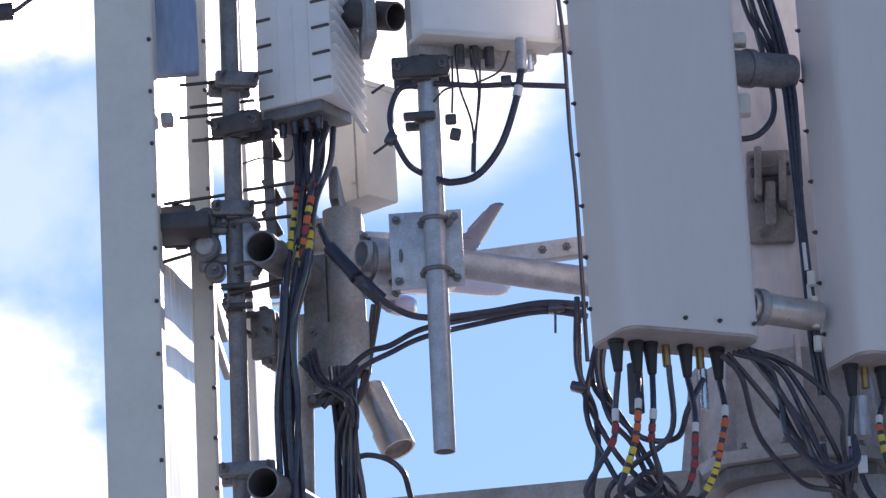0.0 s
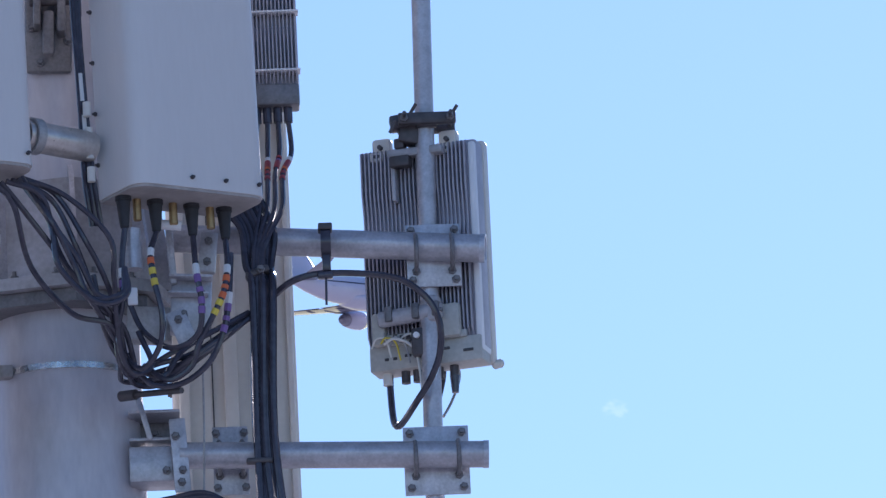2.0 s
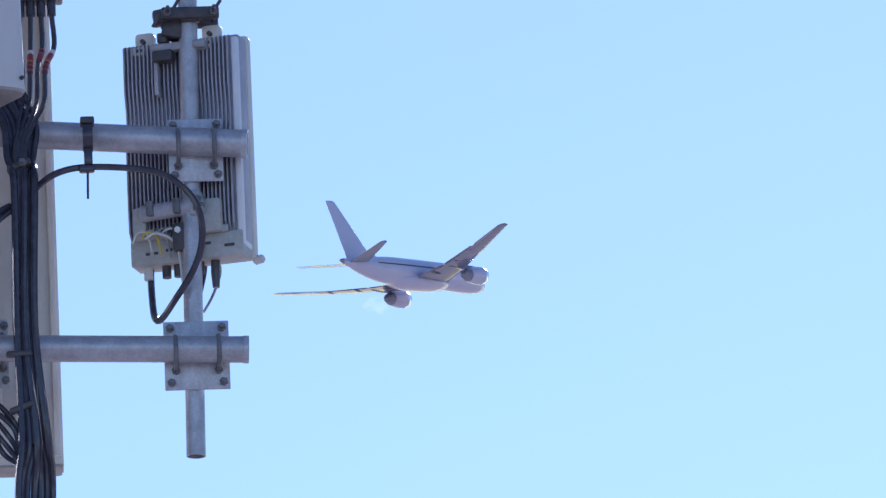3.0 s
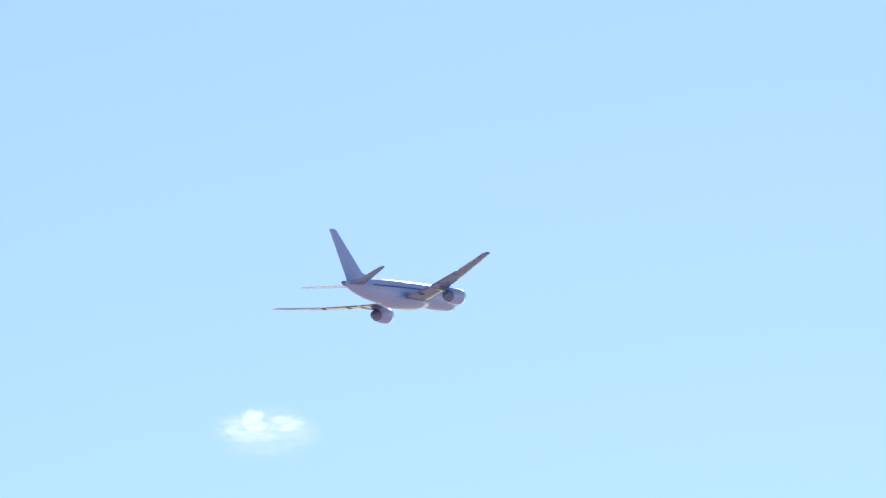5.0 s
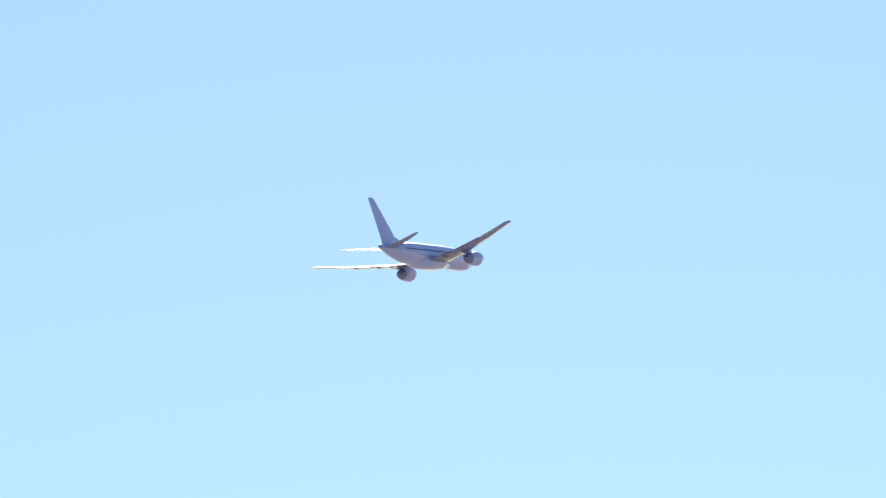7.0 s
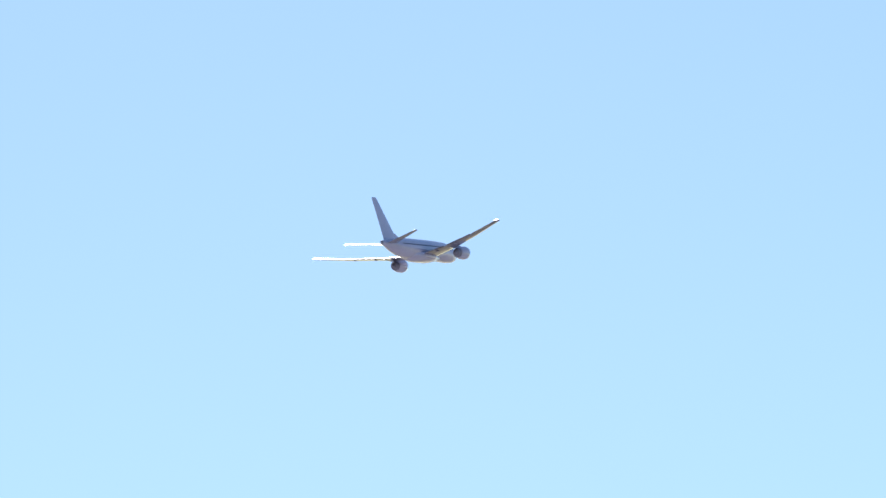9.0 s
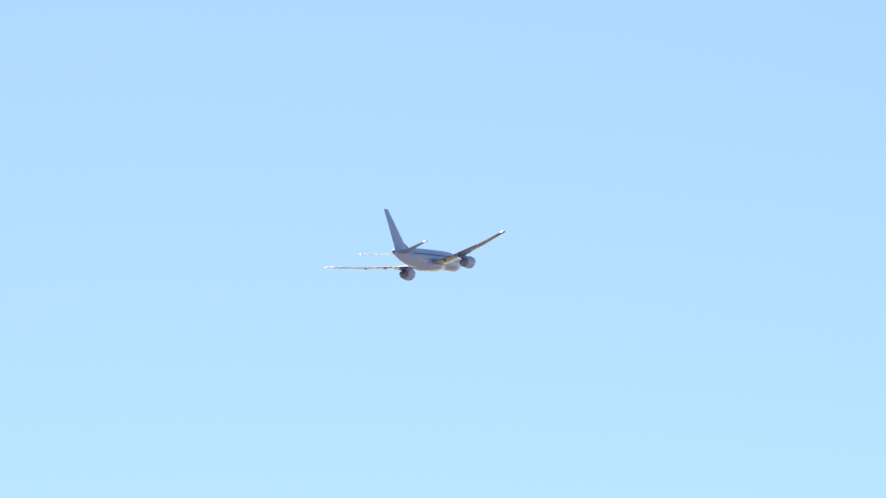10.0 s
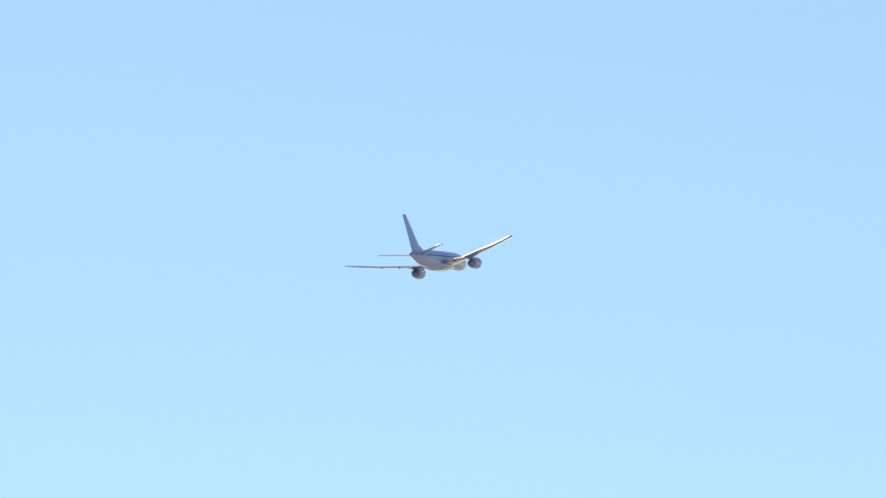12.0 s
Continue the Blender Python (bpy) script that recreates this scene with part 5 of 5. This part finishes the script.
cable([(-1.435, 24.850, 9.057), (-1.378, 24.820, 9.105), (-1.310, 24.800, 9.156), (-1.235, 24.770, 9.180), (-1.136, 24.750, 9.214), (-0.958, 24.720, 9.237), (-0.798, 24.700, 9.250), (-0.671, 24.680, 9.222)], 0.008, "lower black feeder cable sagging behind the pipe", step=10)
flat("cable_tie", (-0.757, 24.680, 9.253), 0.05, 0.035, 0.03, BLACK, "black tie block on the crossing cables", "cable tie")
pipe("cable_tie_tail", (-0.761, 24.680, 9.245), (-0.764, 24.680, 9.179), 0.0035, "hanging end of a black cable tie", BLACK, wall=0, category="cable tie")

# left bundle of feeders under the ribbed radio
for i in range(8):
    x = 0.0105 * (i - 4)
    cable([Vector((-1.415, 24.850, 9.890)) + Vector((x * 1.5, 0.02 * (i % 3), 0)), Vector((-1.430, 24.800, 9.765)) + Vector((x * 1.3, 0.01 * (i % 3), 0)), Vector((-1.440, 24.750, 9.615)) + Vector((x * 0.9, -0.01 * (i % 3), 0)), Vector((-1.478, 24.720, 9.440)) + Vector((x * 0.7, 0.012 * (i % 3), 0)), Vector((-1.510, 24.720, 9.259)) + Vector((x * 0.6, 0.012 * (i % 3), 0)), Vector((-1.523, 24.730, 9.030)) + Vector((x * 0.6, 0.012 * (i % 3), 0)), Vector((-1.524, 24.740, 8.736)) + Vector((x * 0.6, 0.012 * (i % 3), 0)), Vector((-1.544, 24.740, 8.509)) + Vector((x * 0.6, 0.012 * (i % 3), 0))],
          0.0088, "black feeder cable with tape bands under the ribbed radio", bands(0.22 + 0.02 * (i % 3), 0.026, ([O, Y, O, R_, O, R_, Y, Y] if i % 2 else [R_, O, O, Y, Y, Y, Y])[:8], 0.55) if i in (0, 3, 5, 6) else (), step=30, loose=0.012)
for i in range(8):
    x = 0.0105 * i
    cable([Vector((-1.412, 24.920, 9.196)) + Vector((x, 0, 0)), Vector((-1.406, 24.900, 9.073)) + Vector((x * 0.8, 0.01 * (i % 2), 0)), Vector((-1.405, 24.900, 8.940)) + Vector((x * 0.85, 0.01 * (i % 2), 0)), Vector((-1.407, 24.900, 8.774)) + Vector((x * 1.0, 0.01 * (i % 2), 0)), Vector((-1.428, 24.900, 8.514)) + Vector((x, 0, 0))],
          0.007, "glossy black feeder cable hanging below the standpipe", step=6, loose=0.008)
for i in range(3):
    cable([Vector((-1.288, 25.000, 9.397)) + Vector((0.01 * i, 0, 0)), Vector((-1.304, 24.980, 9.291)) + Vector((0.008 * i, 0, 0)), Vector((-1.328, 24.950, 9.149)) + Vector((0.006 * i, 0, 0)), Vector((-1.346, 24.920, 9.075))], 0.006, "dark cable behind the standpipe", mat=DARK)
for i in range(5):
    cable([Vector((-1.492, 24.800, 9.182)) + Vector((0.01 * i, 0.01 * i, 0.012 * i)), Vector((-1.448, 24.800, 9.113)) + Vector((0.006 * i, 0.01 * i, 0.008 * i)), Vector((-1.401, 24.800, 9.093)) + Vector((0.012 * i, 0.01 * i, -0.006 * i)), Vector((-1.369, 24.820, 9.055)) + Vector((0.004 * i, 0.01 * i, -0.014 * i)), Vector((-1.387, 24.860, 8.960)) + Vector((0.012 * (i - 1), 0, 0)), Vector((-1.396, 24.880, 8.701)) + Vector((0.012 * (i - 1), 0, 0))],
          0.006, "black feeder cable turning down at the hanger", step=8, loose=0.012)
cable([(-1.406, 24.920, 8.887), (-1.354, 24.930, 8.925), (-1.315, 24.950, 8.938), (-1.260, 24.950, 8.919), (-1.222, 24.950, 8.878), (-1.207, 24.980, 8.816), (-1.193, 25.020, 8.814)], 0.0085, "black cable arching down to the square beam", step=8)
cable([(-1.626, 24.800, 9.778), (-1.570, 24.820, 9.798), (-1.499, 24.840, 9.791), (-1.482, 24.850, 9.832)], 0.003, "thin wire under the jaw clamp", mat=DARK)

for p, q in (((-0.04, 24.735, 9.326), (-0.04, 24.735, 9.285)), ((-0.037, 24.735, 9.251), (-0.036, 24.735, 9.16)), ((-0.034, 24.735, 9.135), (-0.034, 24.735, 9.093))):
    pipe("label_sleeve", p, q, 0.0115, "cream label sleeve on the cable beside the antenna", CREAM, wall=0, category="label")
# feeders along the second antenna's edge
for i, x in enumerate((0, 0.012, -0.014)):
    cable([Vector((-0.144, 24.780, 10.243)) + Vector((x * 1.5, 0, 0)), Vector((-0.091, 24.780, 10.053)) + Vector((x, 0, 0)), Vector((-0.066, 24.760, 9.858)) + Vector((x, 0, 0)), Vector((-0.061, 24.760, 9.588)) + Vector((x * 0.6, 0, 0)), Vector((-0.051, 24.760, 9.337)) + Vector((x * 0.6, 0, 0)), Vector((-0.039, 24.760, 9.103)) + Vector((x, 0, 0)), Vector((-0.023, 24.780, 8.976)) + Vector((x, 0, 0))], 0.007, "black cable running down the antenna's edge", bands(0.62 + 0.03 * i, 0.1, [W, W], 0.4) if i == 0 else ())
cable([(-0.230, 24.700, 9.718), (-0.165, 24.720, 9.734), (-0.117, 24.740, 9.796), (-0.117, 24.760, 9.895), (-0.147, 24.780, 10.056), (-0.169, 24.780, 10.228)], 0.009, "black cable bent behind the tilt arm", step=8)
for i in range(4):
    cable([Vector((-0.194, 24.760, 10.206)) + Vector((0.025 * i, 0, 0)), Vector((-0.168, 24.770, 10.105)) + Vector((0.022 * i, 0, 0)), Vector((-0.118, 24.790, 10.007)) + Vector((0.014 * i, 0, 0)), Vector((-0.071, 24.810, 9.875)) + Vector((0.006 * i, 0, 0)), Vector((-0.064, 24.810, 9.605)) + Vector((0.004 * i, 0, 0))], 0.007, "dark cable above the tilt arm", mat=BLACK)
cable([(-0.704, 24.650, 10.187), (-0.692, 24.620, 10.007), (-0.689, 24.600, 9.748), (-0.681, 24.590, 9.544), (-0.678, 24.580, 9.258), (-0.676, 24.570, 9.057)], 0.006, "black cable along the antenna's back edge", step=8)
cable([(-2.339, 24.700, 10.236), (-2.258, 24.700, 10.244), (-2.176, 24.700, 10.293), (-1.977, 24.680, 10.374)], 0.006, "thin dark cable at the mast's outer edge", mat=DARK)
pipe("outer_stub", (-2.387, 24.700, 10.245), (-2.252, 24.700, 10.247), 0.025, "dark end of an outer bracket", DARK, category="bracket")


# ---- the airliner's way ----
START, SPEED = Vector((-76.71, 1631.14, 516.47)), Vector((65.819, 114.721, 11.263))


def motions():
    rows = []
    for t in (0, 2, 4, 6, 8, 10, 12):
        heading, nose_up, bank = 34.81 - 0.387 * t, 9.6, 0.107 * t - 5.43
        turn = pose(0, 0, 0, 0, 0, -heading) @ pose(0, 0, 0, nose_up) @ pose(0, 0, 0, 0, bank)
        rows.append((t, Matrix.Translation(START + SPEED * t) @ turn))
    walk(jet, rows)


motions()
